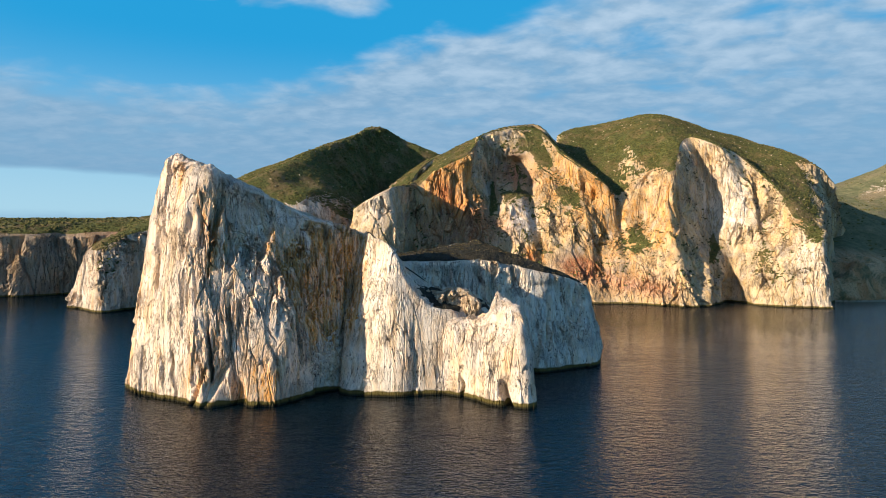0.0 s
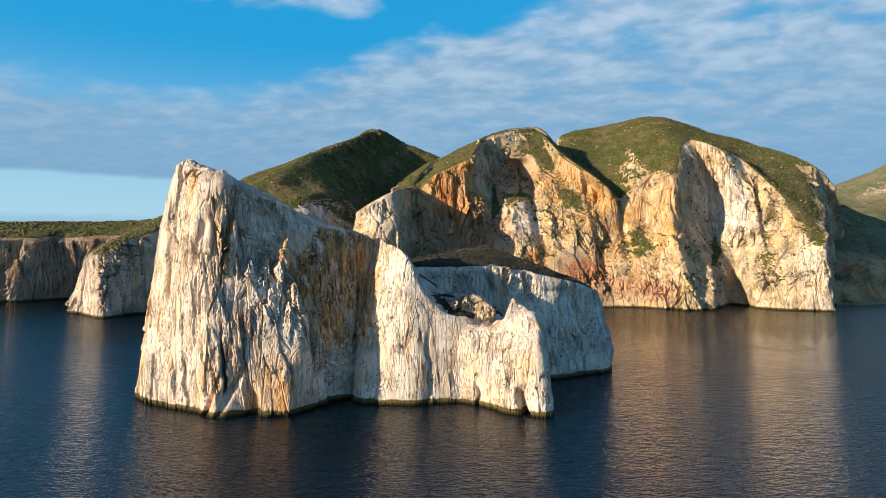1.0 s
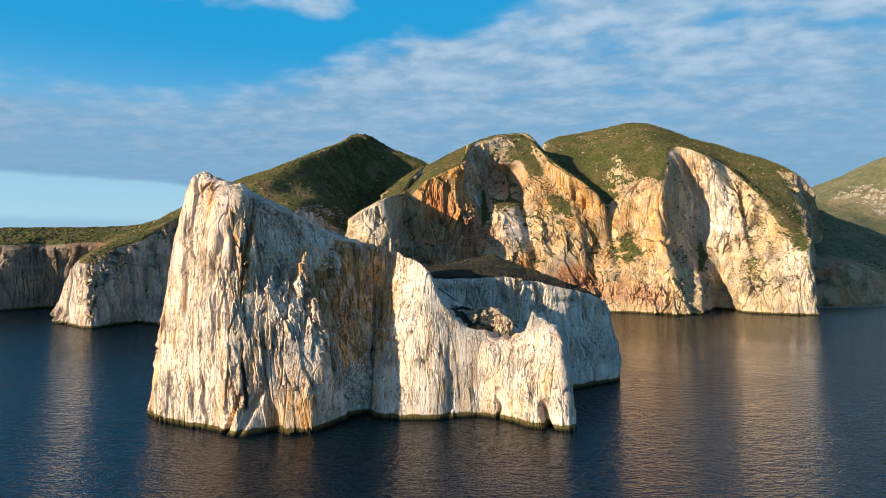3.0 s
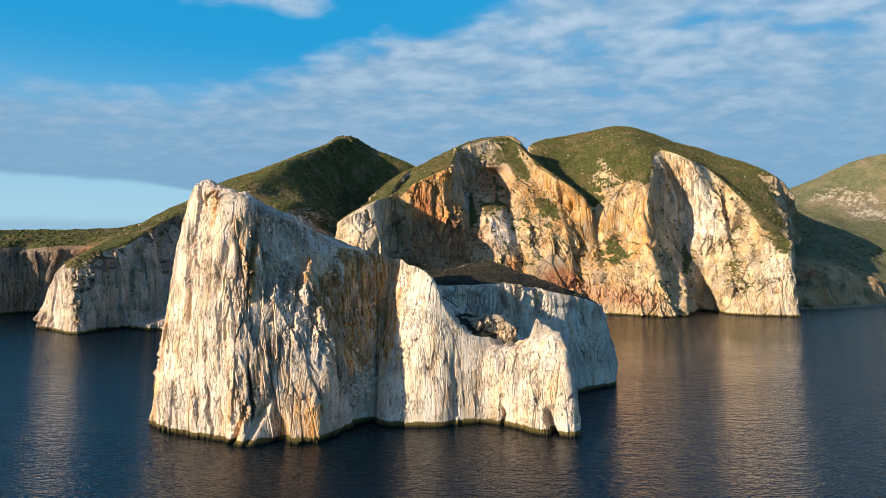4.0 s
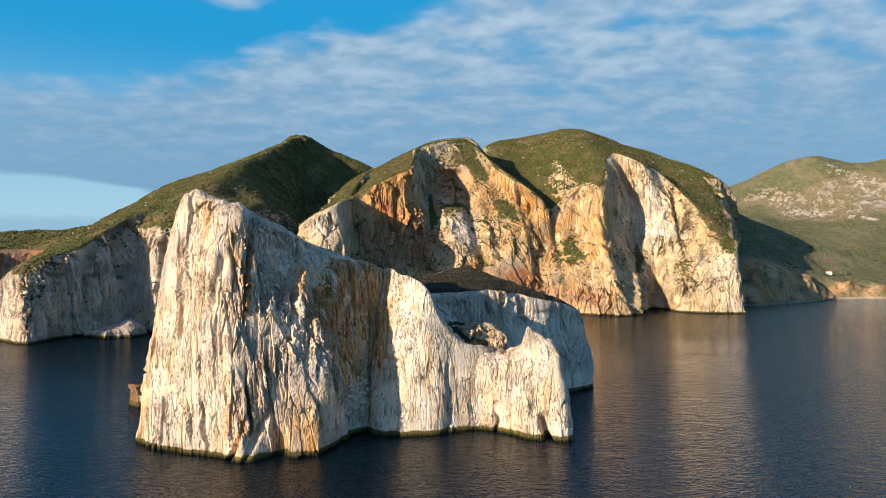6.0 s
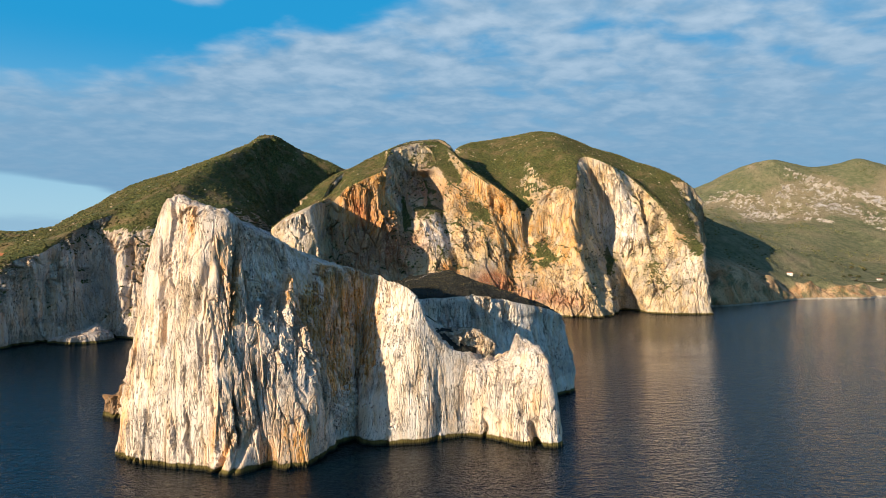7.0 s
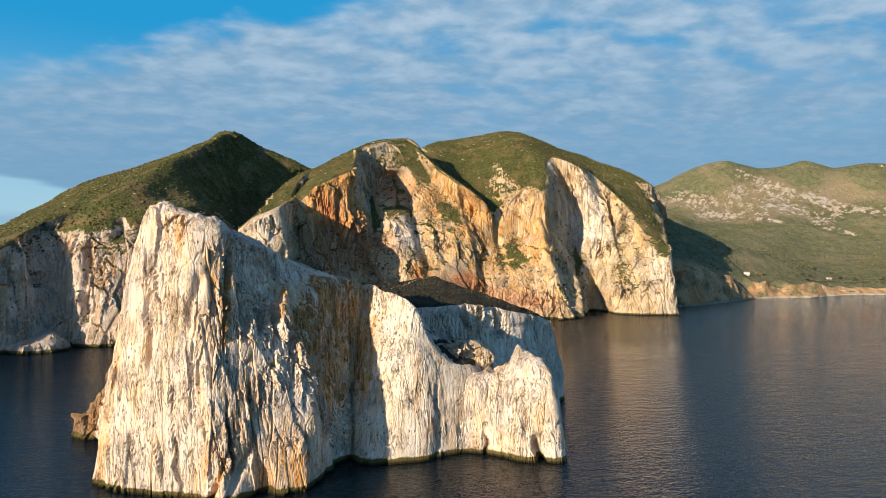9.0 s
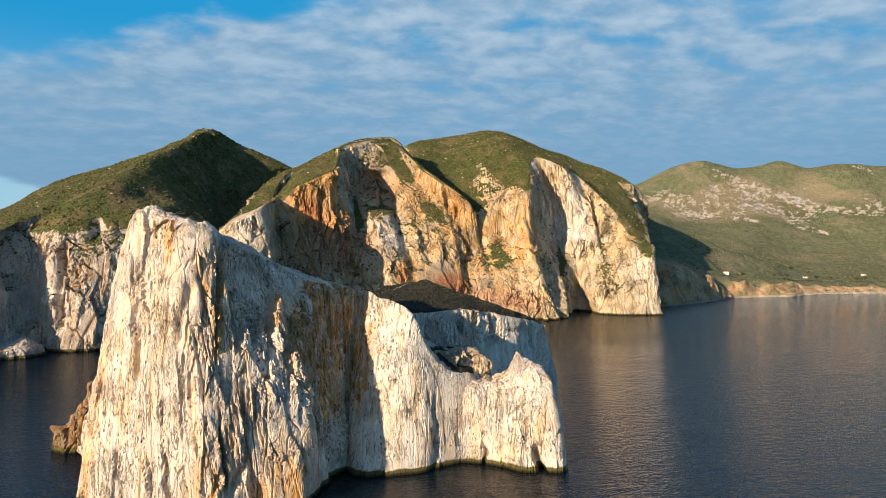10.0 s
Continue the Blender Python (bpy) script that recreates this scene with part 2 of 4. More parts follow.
def seawater():
    m, n = material("sea_water")
    p = n.add("ShaderNodeNewGeometry").outputs["Position"]
    swell = n.noise(n.stretch(p, 0.05, 0.11, 1, 25), 1.0, 3, 0.5)
    chop = n.noise(n.stretch(p, 0.17, 0.40, 1, 14), 1.0, 3, 0.55, 0.5)
    ripple = n.noise(n.stretch(p, 0.55, 1.3, 1, 8), 1.0, 3, 0.5, 0.4)
    h = n.math("ADD", n.math("MULTIPLY", swell, 0.5), n.math("ADD", n.math("MULTIPLY", chop, 0.80), n.math("MULTIPLY", ripple, 0.55)))
    calm = n.noise(n.stretch(p, 0.004, 0.012, 1, 12), 1.0, 4, 0.6)
    rough = n.step(calm, 0.35, 0.68, 0.015, 0.05)
    finish(n, (0.0003, 0.0064, 0.0128), rough, h, 0.5, 0.7, {"IOR": 1.5})
    return m


SEA = seawater()

# ---- noise ----
rng = np.random.default_rng(7)
PERM = rng.permutation(512)
PERM = np.concatenate([PERM, PERM, PERM])
GRAD = rng.normal(size=(512, 3))
GRAD /= np.linalg.norm(GRAD, axis=1)[:, None]


def perlin(p):
    """Gradient noise at points p (..., 3), about -0.7 to 0.7."""
    base = np.floor(p).astype(np.int64)
    f = p - base
    base &= 511
    u = f * f * f * (f * (f * 6 - 15) + 10)
    total = 0
    for i in (0, 1):
        wx = u[..., 0] if i else 1 - u[..., 0]
        hx = PERM[base[..., 0] + i]
        for j in (0, 1):
            wy = u[..., 1] if j else 1 - u[..., 1]
            hy = PERM[hx + base[..., 1] + j]
            for k in (0, 1):
                wz = u[..., 2] if k else 1 - u[..., 2]
                g = GRAD[PERM[hy + base[..., 2] + k] & 511]
                d = (f - np.array((i, j, k))) * g
                total = total + wx * wy * wz * d.sum(-1)
    return total


def fbm(p, octaves, gain=0.5):
    total, amp = 0, 1.0
    for o in range(octaves):
        total = total + amp * perlin(p * 2.0 ** o + 17.3 * o)
        amp *= gain
    return total


def ridged(p, octaves, gain=0.5):
    """Rounded ribs with sharp grooves between them, about -1 to 1."""
    total, amp = 0, 1.0
    for o in range(octaves):
        total = total + amp * (2.2 * np.abs(perlin(p * 2.0 ** o + 31.7 * o)) - 0.6)
        amp *= gain
    return total


def smooth(x, lo, hi):
    t = np.clip((x - lo) / (hi - lo), 0, 1)
    return t * t * (3 - 2 * t)


# ---- lofted land ----
def spline(a, t, closed):
    """Catmull-Rom through the rows of a at parameters t, softened a little."""
    n = len(a)
    i = np.floor(t).astype(int)
    f = (t - i)[:, None, None]
    if closed:
        g = [a[(i + d) % n] for d in (-1, 0, 1, 2)]
    else:
        g = [a[np.clip(i + d, 0, n - 1)] for d in (-1, 0, 1, 2)]
    m1, m2 = 0.40 * (g[2] - g[0]), 0.40 * (g[3] - g[1])
    f2, f3 = f * f, f * f * f
    return (2 * f3 - 3 * f2 + 1) * g[1] + (f3 - 2 * f2 + f) * m1 + (3 * f2 - 2 * f3) * g[2] + (f3 - f2) * m2


def params(lengths, res):
    out = []
    for i, (length, r) in enumerate(zip(lengths, res)):
        k = max(2, int(math.ceil(length / r)))
        out.extend(i + np.arange(k) / k)
    return np.array(out)


class Land:
    """A skin lofted through upright sections; each section runs from the foot inland."""

    def __init__(self, closed):
        self.closed, self.sections = closed, []

    def section(self, *points, fall=0.0):
        if fall:
            x, y, z = points[-1]
            points = (*points, (x + 0.25 * fall, y + 1.6 * fall, z - fall))
        self.sections.append(points)

    def grid(self, res, cliff_rows, coarse, hidden=()):
        a = np.array(self.sections, float)
        nu, nv = a.shape[:2]
        nxt = np.roll(a, -1, 0) if self.closed else a[1:]
        cur = a if self.closed else a[:-1]
        lu = np.linalg.norm(nxt - cur, axis=2)[:, :cliff_rows].mean(1)
        lv = np.linalg.norm(a[:, 1:] - a[:, :-1], axis=2).mean(0)
        tu = params(lu, [res * 4 if i in hidden else res for i in range(len(lu))])
        tv = params(lv, [res if j < cliff_rows - 1 else coarse for j in range(len(lv))])
        if not self.closed:
            tu = np.append(tu, nu - 1 - 1e-6)
        tv = np.append(tv, nv - 1 - 1e-6)
        p = spline(a, tu, self.closed)
        p = spline(np.swapaxes(p, 0, 1), tv, False)
        p = np.swapaxes(p, 0, 1)
        if self.closed:
            ring = p[:, -1:]
            mid = ring.mean(0, keepdims=True)
            p = np.concatenate([p] + [ring + (mid - ring) * f for f in (0.2, 0.4, 0.6, 0.8, 1.0)], 1)
            tv = np.concatenate([tv, nv - 1 + np.array((0.2, 0.4, 0.6, 0.8, 1.0))])
        return p.copy(), tv


def normals(p, closed):
    if closed:
        du = np.roll(p, -1, 0) - np.roll(p, 1, 0)
    else:
        du = np.gradient(p, axis=0)
    dv = np.gradient(p, axis=1)
    n = np.cross(du, dv)
    return n / (np.linalg.norm(n, axis=2, keepdims=True) + 1e-9)


def grid_mesh(name, p, closed, mat, attrs, flat=True):
    nu, nv = p.shape[:2]
    me = bpy.data.meshes.new(name)
    i = np.arange(nu if closed else nu - 1)[:, None]
    j = np.arange(nv - 1)[None, :]
    i2 = (i + 1) % nu
    quads = np.stack([i * nv + j, i2 * nv + j, i2 * nv + j + 1, i * nv + j + 1], -1).reshape(-1, 4)
    me.vertices.add(nu * nv)
    me.vertices.foreach_set("co", p.reshape(-1).astype(np.float32))
    me.loops.add(quads.size)
    me.loops.foreach_set("vertex_index", quads.reshape(-1).astype(np.int32))
    me.polygons.add(len(quads))
    me.polygons.foreach_set("loop_start", np.arange(0, quads.size, 4, dtype=np.int32))
    me.update(calc_edges=True)
    me.polygons.foreach_set("use_smooth", np.full(len(quads), not flat))
    for key in ("ochre", "red", "veg", "white"):
        v = attrs.get(key)
        at = me.attributes.new(key, "FLOAT", "POINT")
        at.data.foreach_set("value", (np.zeros(nu * nv) if v is None else np.clip(v, 0, 1).reshape(-1)).astype(np.float32))
    me.materials.append(mat)
    return me


def blobs(p, spots):
    """Sum of soft spots (x, y, z, radius across, radius up, strength)."""
    total = np.zeros(p.shape[:2])
    for x, y, z, r, rz, s in spots:
        d = ((p[..., 0] - x) ** 2 + (p[..., 1] - y) ** 2) / r ** 2 + ((p[..., 2] - z) / rz) ** 2
        total = total + s * np.exp(-d)
    return total


def cells(p):
    """Jittered cells: distance to the nearest border, a random offset of the cell, and the way from its seed."""
    base = np.floor(p).astype(np.int64)
    near = np.full(p.shape[:-1], 9.0)
    second = np.full(p.shape[:-1], 9.0)
    pick = np.zeros(p.shape[:-1], np.int64)
    seed = np.zeros(p.shape)
    for i in (-1, 0, 1):
        for j in (-1, 0, 1):
            for k in (-1, 0, 1):
                c = base + np.array((i, j, k))
                h = PERM[PERM[PERM[c[..., 0] & 511] + (c[..., 1] & 511)] + (c[..., 2] & 511)] & 511
                at = c + 0.5 + 0.45 * GRAD[h]
                d = np.linalg.norm(p - at, axis=-1)
                closer = d < near
                second = np.where(closer, near, np.minimum(second, d))
                near = np.where(closer, d, near)
                pick = np.where(closer, h, pick)
                seed = np.where(closer[..., None], at, seed)
    g = GRAD[(pick * 7 + 3) & 511]
    return second - near, g[..., 0], ((p - seed) * g).sum(-1)


def carve(p, n, scale, amp, big=0.0, split=1.0, wilds=None, lip=False):
    """Push a rock skin in and out: buttresses, long upright slabs, blocks and splinters, rough in some parts and smooth in others."""
    steep = smooth(1 - np.abs(n[..., 2]), 0.2, 0.5)
    if lip:
        steep = np.minimum(steep, np.concatenate([steep[:, 4:], steep[:, -4:]], 1))
    wob = np.stack([fbm(p * np.array((1, 1, 0.22)) / (scale * 8.0) + o, 3) for o in (0.0, 9.1, 23.7)], -1) * scale * np.array((1.0, 1.0, 9.0))
    q = (p + wob) / scale
    q = q + q[..., 2:] * np.array((0.07, 0.03, 0.0))
    rib = ridged(q * np.array((1, 1, 0.10)) / 9.0, 2, 0.4)
    gap, off, tilt = cells(q * np.array((1, 1, 0.085)) / 4.6)
    gap2, off2, tilt2 = cells(q * np.array((1, 1, 0.14)) / 1.8 + 5.3)
    gap3, off3, tilt3 = cells(q * np.array((1, 1, 0.34)) / 0.85 + 1.7)
    fine_ = fbm(q * np.array((1, 1, 0.5)) / 0.7, 3, 0.65)
    flute = ridged(q * np.array((1, 1, 0.05)) / 2.3 + 12.0, 2, 0.6)
    ledge = np.tanh(3.0 * fbm(p * np.array((0.35, 0.35, 1.0)) / scale / 6.0, 3))
    wild = smooth(fbm(p / scale / 14.0 + 40.0, 2), -0.18, 0.26) * 1.0 + 0.16
    if wilds is not None:
        wild = np.clip(wild + wilds, 0.1, 1.8)
    d = 0.2 - (0.35 + 0.3 * np.minimum(wild, 1.0)) * rib + 0.22 * ledge - 0.10 * wild * flute + wild * split * (0.9 * off + 1.3 * tilt + wild * (0.38 * off2 + 0.52 * tilt2 + 0.20 * off3 + 0.28 * tilt3)) + (0.05 + 0.12 * wild) * fine_
    d = d - split * (1.3 * (0.22 + 0.75 * wild) * smooth(gap, 0.055, 0.0) + 0.40 * wild * smooth(gap2, 0.07, 0.0) + 0.05 * smooth(gap3, 0.10, 0.0))
    if big:
        gap4, off4, tilt4 = cells(q * np.array((1, 1, 0.25)) / 13.0 + 2.9)
        d = d + big * (0.35 * off4 + 1.1 * tilt4 - 0.35 * smooth(gap4, 0.06, 0.0) - 0.3 * ridged(q * np.array((1, 1, 0.35)) / 24.0 + 8.0, 2))
    side = n.copy()
    side[..., 2] *= 0.4
    return p + side * (d * amp * steep)[..., None]


def groove(p, n, spots):
    """Deep cracks and clefts: (x0, y0, x1, y1, z0, z1, half width, depth) from a low to a high end."""
    for x0, y0, x1, y1, z0, z1, half, deep in spots:
        t = np.clip((p[..., 2] - z0) / (z1 - z0), 0, 1)
        wig = 0.9 * np.sin(p[..., 2] * 0.21 + x0) + 0.6 * np.sin(p[..., 2] * 0.53) + 2.2 * fbm(np.stack([0 * t + x0, 0 * t, p[..., 2] / 6.0], -1), 3)
        cx, cy = x0 + (x1 - x0) * t + wig * 0.5, y0 + (y1 - y0) * t
        d2 = (p[..., 0] - cx) ** 2 + 0.15 * (p[..., 1] - cy) ** 2
        soft_ = 3.0 + 0.12 * (z1 - z0)
        keep = smooth(p[..., 2], z0 - soft_, z0 + 1) * smooth(p[..., 2], z1 + soft_, z1 - 2)
        f = np.exp(-(d2 / half ** 2) ** 1.5) * keep * deep if half < 3.5 else np.exp(-d2 / half ** 2) * keep * deep
        side = n.copy()
        side[..., 2] = 0
        p = p - side * f[..., None]
    return p


def step_back(p, n, x0, x1, low, tips, deep):
    """Set the wall back between x0 and x1 above a jagged line: low, raised to pointed tips (x, rise, half width)."""
    x = p[..., 0] + 0.7 * fbm(p / 4.0 + 7.0, 3)
    line = low + 3.0 * fbm(p * np.array((1, 1, 0.2)) / 4.0, 3)
    for at, rise, half in tips:
        line = np.maximum(line, low + rise * (1 - np.abs(x - at) / half))
    f = smooth(p[..., 2] - line, 0.0, 3.0) * smooth(x, x0, x0 + 1.2) * smooth(x, x1, x1 - 5.0) * (1 - 0.7 * smooth(p[..., 2], 68, 80))
    side = n.copy()
    side[..., 2] = 0
    return p - side * (deep * f)[..., None]


def thing(name, label, category, group="", kind=""):
    return tagged(new(name), label, category, group, kind)


def part(name, mesh, parent, label=""):
    ob = new(name, mesh)
    ob.parent = parent
    if label:
        ob["label"] = label
    return ob


def build_land(land, name, mat, res, cliff_rows, coarse, scale, amp, spots=(), reds=(), cracks=(), whites=(), green=(0.62, 0.80), green_rows=99.0, big=0.0, hump=0.0, ledges=0.0, crown=0.0, split=1.0, hidden=(), wilds=(), hillside=False, bare=(), back=None):
    p, tv = land.grid(res, cliff_rows, coarse, hidden)
    n = normals(p, land.closed)
    if hump:
        hilly = smooth(tv, cliff_rows - 1.0, cliff_rows - 0.2)[None, :]
        p[..., 2] += hilly * hump * (fbm(p[..., :] * np.array((1, 1, 0)) / 60.0, 4, 0.5) + 0.4 * ridged(p * np.array((1, 1, 0)) / 90.0 + 4.0, 2))
        n = normals(p, land.closed)
    if crown:
        up = smooth(tv, cliff_rows - 1.6, cliff_rows - 0.7)[None, :]
        p[..., 2] += up * crown * (fbm(p / 9.0, 4, 0.55) + 0.5 * fbm(p / 26.0 + 3.0, 2) + 0.35 * ridged(p / 4.5, 3, 0.55))
    p = carve(p, n, scale, amp, big, split, blobs(p, wilds), hump > 0)
    p = groove(p, n, cracks)
    if back:
        p = step_back(p, n, *back)
    n = normals(p, land.closed)
    nz = n[..., 2]
    # plants keep to gentle ground and ledges
    broad_n = normals(land.grid(res, cliff_rows, coarse, hidden)[0], land.closed)[..., 2]
    veg = smooth(0.65 * broad_n + 0.35 * nz, *green) * smooth(p[..., 2], 6, 14)
    if hillside:
        veg = np.maximum(veg, smooth(tv, 4.9, 5.5)[None, :])
    if ledges:
        veg = np.maximum(veg, ledges * smooth(nz, 0.35, 0.7) * smooth(fbm(p / 22.0, 3), -0.05, 0.25) * smooth(p[..., 2], 8, 20))
    veg = veg * np.clip(1 - blobs(p, bare), 0, 1)
    attrs = {"ochre": blobs(p, spots) * np.clip(0.75 + 1.5 * fbm(p * np.array((1, 1, 0.22)) / (2.6 * scale + 1.0), 3), 0, 1.4), "red": blobs(p, reds), "veg": veg, "white": blobs(p, whites)}
    return p, n, attrs, grid_mesh(name, p, land.closed, mat, attrs)


ICO_V = []
for sx in (-1, 1):
    for sy in (-1.618, 1.618):
        ICO_V += [(0, sx, sy), (sx, sy, 0), (sy, 0, sx)]
ICO_V = np.array(ICO_V) / 1.902


def hull_faces():
    bm = bmesh.new()
    for v in ICO_V:
        bm.verts.new(v)
    bmesh.ops.convex_hull(bm, input=bm.verts)
    bm.verts.index_update()
    out = np.array([[v.index for v in f.verts] for f in bm.faces if len(f.verts) == 3])
    bm.free()
    return out


ICO_F = hull_faces()


def lumps(name, places, sizes, squash, jitter, mat, r, sink=0.25):
    """Many ragged lumps (bushes or boulders) in one mesh."""
    k = len(places)
    v = ICO_V[None] * (1 + jitter * r.uniform(-1, 1, (k, 12, 1)))
    a = r.uniform(0, 6.283, k)
    c, s = np.cos(a)[:, None], np.sin(a)[:, None]
    x, y = v[..., 0] * c - v[..., 1] * s, v[..., 0] * s + v[..., 1] * c
    wide = r.uniform(0.75, 1.35, (k, 1))
    v = np.stack([x * wide, y / wide, v[..., 2] * squash + squash * (1 - 2 * sink)], -1) * sizes[:, None, None] + places[:, None]
    f = (ICO_F[None] + 12 * np.arange(k)[:, None, None]).reshape(-1, 3)
    me = bpy.data.meshes.new(name)
    me.vertices.add(k * 12)
    me.vertices.foreach_set("co", v.reshape(-1).astype(np.float32))
    me.loops.add(f.size)
    me.loops.foreach_set("vertex_index", f.reshape(-1).astype(np.int32))
    me.polygons.add(len(f))
    me.polygons.foreach_set("loop_start", np.arange(0, f.size, 3, dtype=np.int32))
    me.update(calc_edges=True)
    me.materials.append(mat)
    return me


def scatter(p, weight, count, r, lo=0.5):
    """Places on a grid skin, by area times weight."""
    a, b, c = p[:-1, :-1], p[1:, :-1], p[:-1, 1:]
    area = np.linalg.norm(np.cross(b - a, c - a), axis=2) * np.where(weight[:-1, :-1] > lo, weight[:-1, :-1], 0)
    cum = np.cumsum(area.reshape(-1))
    pick = np.searchsorted(cum, r.uniform(0, cum[-1], count))
    i, j = np.unravel_index(np.minimum(pick, area.size - 1), area.shape)
    s, t = r.uniform(0, 1, (2, count, 1))
    return a[i, j] + s * (b[i, j] - a[i, j]) + t * (c[i, j] - a[i, j])


# ---- sea ----
bm = bmesh.new()
bmesh.ops.create_grid(bm, x_segments=8, y_segments=8, size=4200)
sea_me = bpy.data.meshes.new("sea")
bm.to_mesh(sea_me)
bm.free()
sea_me.materials.append(SEA)
tagged(new("sea", sea_me), "calm deep blue sea with small ripples", "water", kind="structure")

# ---- the sea stack ----
stack = thing("sea_stack", "tall pale limestone sea stack with fluted faces and ochre stains", "sea stack")

tower = Land(True)
tower.section((-132, 244, -3), (-130, 243.5, 14), (-125.5, 243, 43), (-121.5, 242, 66), (-117, 242, 85.5), (-113, 244.5, 91))
tower.section((-119, 232, -3), (-120, 232, 12), (-116.5, 232.5, 42), (-114.5, 235, 68), (-112, 238, 88.5), (-110, 245, 91))
tower.section((-104, 225, -3), (-102, 224, 20), (-101, 224, 45), (-102, 226, 70), (-103, 231, 86), (-106, 247, 88))
tower.section((-90, 216, -3), (-94, 218.5, 20), (-94, 221, 45), (-96, 226, 70), (-94, 229, 84), (-98, 247, 84))
tower.section((-81, 221, -3), (-83, 221, 18), (-85, 224, 43), (-87, 230, 66), (-87, 234, 80), (-87, 250, 80))
tower.section((-72, 219, -3), (-77, 221, 15), (-74, 226, 36), (-75, 236, 60), (-79, 241, 76), (-80, 255, 76))
tower.section((-66, 222.5, -3), (-64, 224, 16), (-66, 231, 37), (-68, 240, 58), (-70, 249, 71), (-72, 262, 71))
tower.section((-57, 240, -3), (-60, 235.5, 14), (-63, 237.5, 33), (-64, 245.5, 56), (-61, 252.5, 66.5), (-62, 268, 66))
tower.section((-50, 248, -3), (-51, 246.5, 11), (-54, 247, 28), (-56, 250.5, 49), (-52, 257, 64), (-52, 272, 62))
tower.section((-46, 250, -3), (-46, 253, 12), (-45, 259, 35), (-43.5, 260, 52), (-43, 263, 61), (-43, 275, 58))
tower.section((-30, 262, -3), (-30, 262, 12), (-30, 264, 38), (-30, 266, 50), (-31, 268, 55), (-36, 276, 49))
tower.section((-30, 300, -3), (-32, 298, 12), (-34, 295, 40), (-38, 290, 46), (-42, 285, 46), (-46, 280, 47))
tower.section((-90, 300, -3), (-88, 295, 20), (-85, 285, 45), (-84, 278, 60), (-84, 272, 70), (-86, 260, 77))
tower.section((-126, 285, -3), (-124, 280, 20), (-120, 272, 45), (-117, 265, 65), (-114, 257, 80), (-106, 250, 88))
tower.section((-134, 262, -3), (-131, 260, 20), (-125, 257, 45), (-121, 254, 66), (-117, 250, 85), (-111, 247, 90.5))
STAINS = ((-62, 243, 38, 9, 18, 2.2), (-66, 240, 44, 5, 14, 1.4), (-56, 249, 36, 9, 15, 2.4), (-60, 252, 57, 5, 8, 1.0), (-50, 259, 58, 6, 8, 1.3), (-95.5, 228, 65, 3.0, 9, 1.7), (-91, 225, 48, 2.5, 14, 1.6), (-104, 230, 79, 2.5, 8, 1.5), (-90, 229, 60, 3.5, 9, 1.7), (-73, 236.5, 58, 3.0, 8, 3.4), (-79, 221, 4, 5, 6, 0.8), (-70, 222, 7, 5, 9, 2.2), (-94, 219, 8, 3.2, 9, 1.8), (-112, 236, 50, 6, 30, 0.3), (-85, 222, 25, 5, 20, 0.35),
          (-57, 250, 45, 9, 16, 2.0), (-48, 259, 46, 7, 16, 1.8), (-62, 244, 46, 4, 10, 0.9), (-107, 238, 82, 3, 9, 0.8), (-129, 242, 16, 3.0, 18, 1.6), (-124, 240, 45, 2.5, 16, 0.8))
CLEFTS = ((-64, 240, -65, 250, 10, 55, 0.7, 2.0), (-60, 243, -60, 252, 8, 52, 0.8, 2.6), (-56, 249, -57, 254, 12, 50, 0.7, 2.2), (-52, 250, -52, 257, 14, 52, 0.9, 2.8), (-68, 228, -70, 239, 8, 50, 0.7, 2.2), (-49, 252, -48, 259, 20, 56, 0.6, 2.0), (-88.5, 219, -92, 226, 12, 60, 0.5, 6.0), (-95.5, 219, -89.5, 221, -2, 18, 0.9, 3.0), (-94, 226, -96, 230, 57, 71, 1.2, 3.2), (-104, 224, -107, 232, 4, 40, 0.7, 1.8), (-97, 221, -99, 226, 20, 56, 0.6, 1.8), (-82, 220, -86, 229, 14, 52, 0.8, 2.2), (-69, 224, -71, 232, 6, 46, 0.8, 2.4), (-114, 230, -113, 237, 40, 78, 0.8, 1.6), (-90, 228, -91, 230, 50, 70, 0.9, 2.4), (-101, 224, -99, 226, 52, 66, 1.8, 2.0), (-90, 219, -84, 219, 0, 14, 1.3, 2.2), (-73.5, 220, -73, 236, 53, 64, 1.1, 2.6), (-112, 236, -111, 236, 30, 62, 1.8, 1.8), (-80, 220, -79, 224, 0, 9, 2.4, 2.5))
p, n, at, me = build_land(tower, "tower", STONE, 0.29, 5, 0.7, 0.95, 0.8, STAINS, cracks=CLEFTS, green=(0.96, 1.01), crown=1.7, hidden=(9, 10, 11, 12, 13), whites=((-52, 246, 6, 9, 8, 0.9),),
                          wilds=((-68, 242, 58, 5, 9, -0.9), (-62, 243, 40, 16, 30, 0.9), (-78, 226, 40, 10, 40, 0.55), (-118, 236, 40, 14, 60, -0.45), (-103, 226, 30, 9, 40, -0.25)),
                          back=(-91.5, -62, 46, ((-88.6, 24, 2.6), (-82.3, 7, 2.0), (-77.7, 9, 2.2), (-72.6, 18, 2.6)), 5.0))
tower_p = p
part("tower", me, stack)

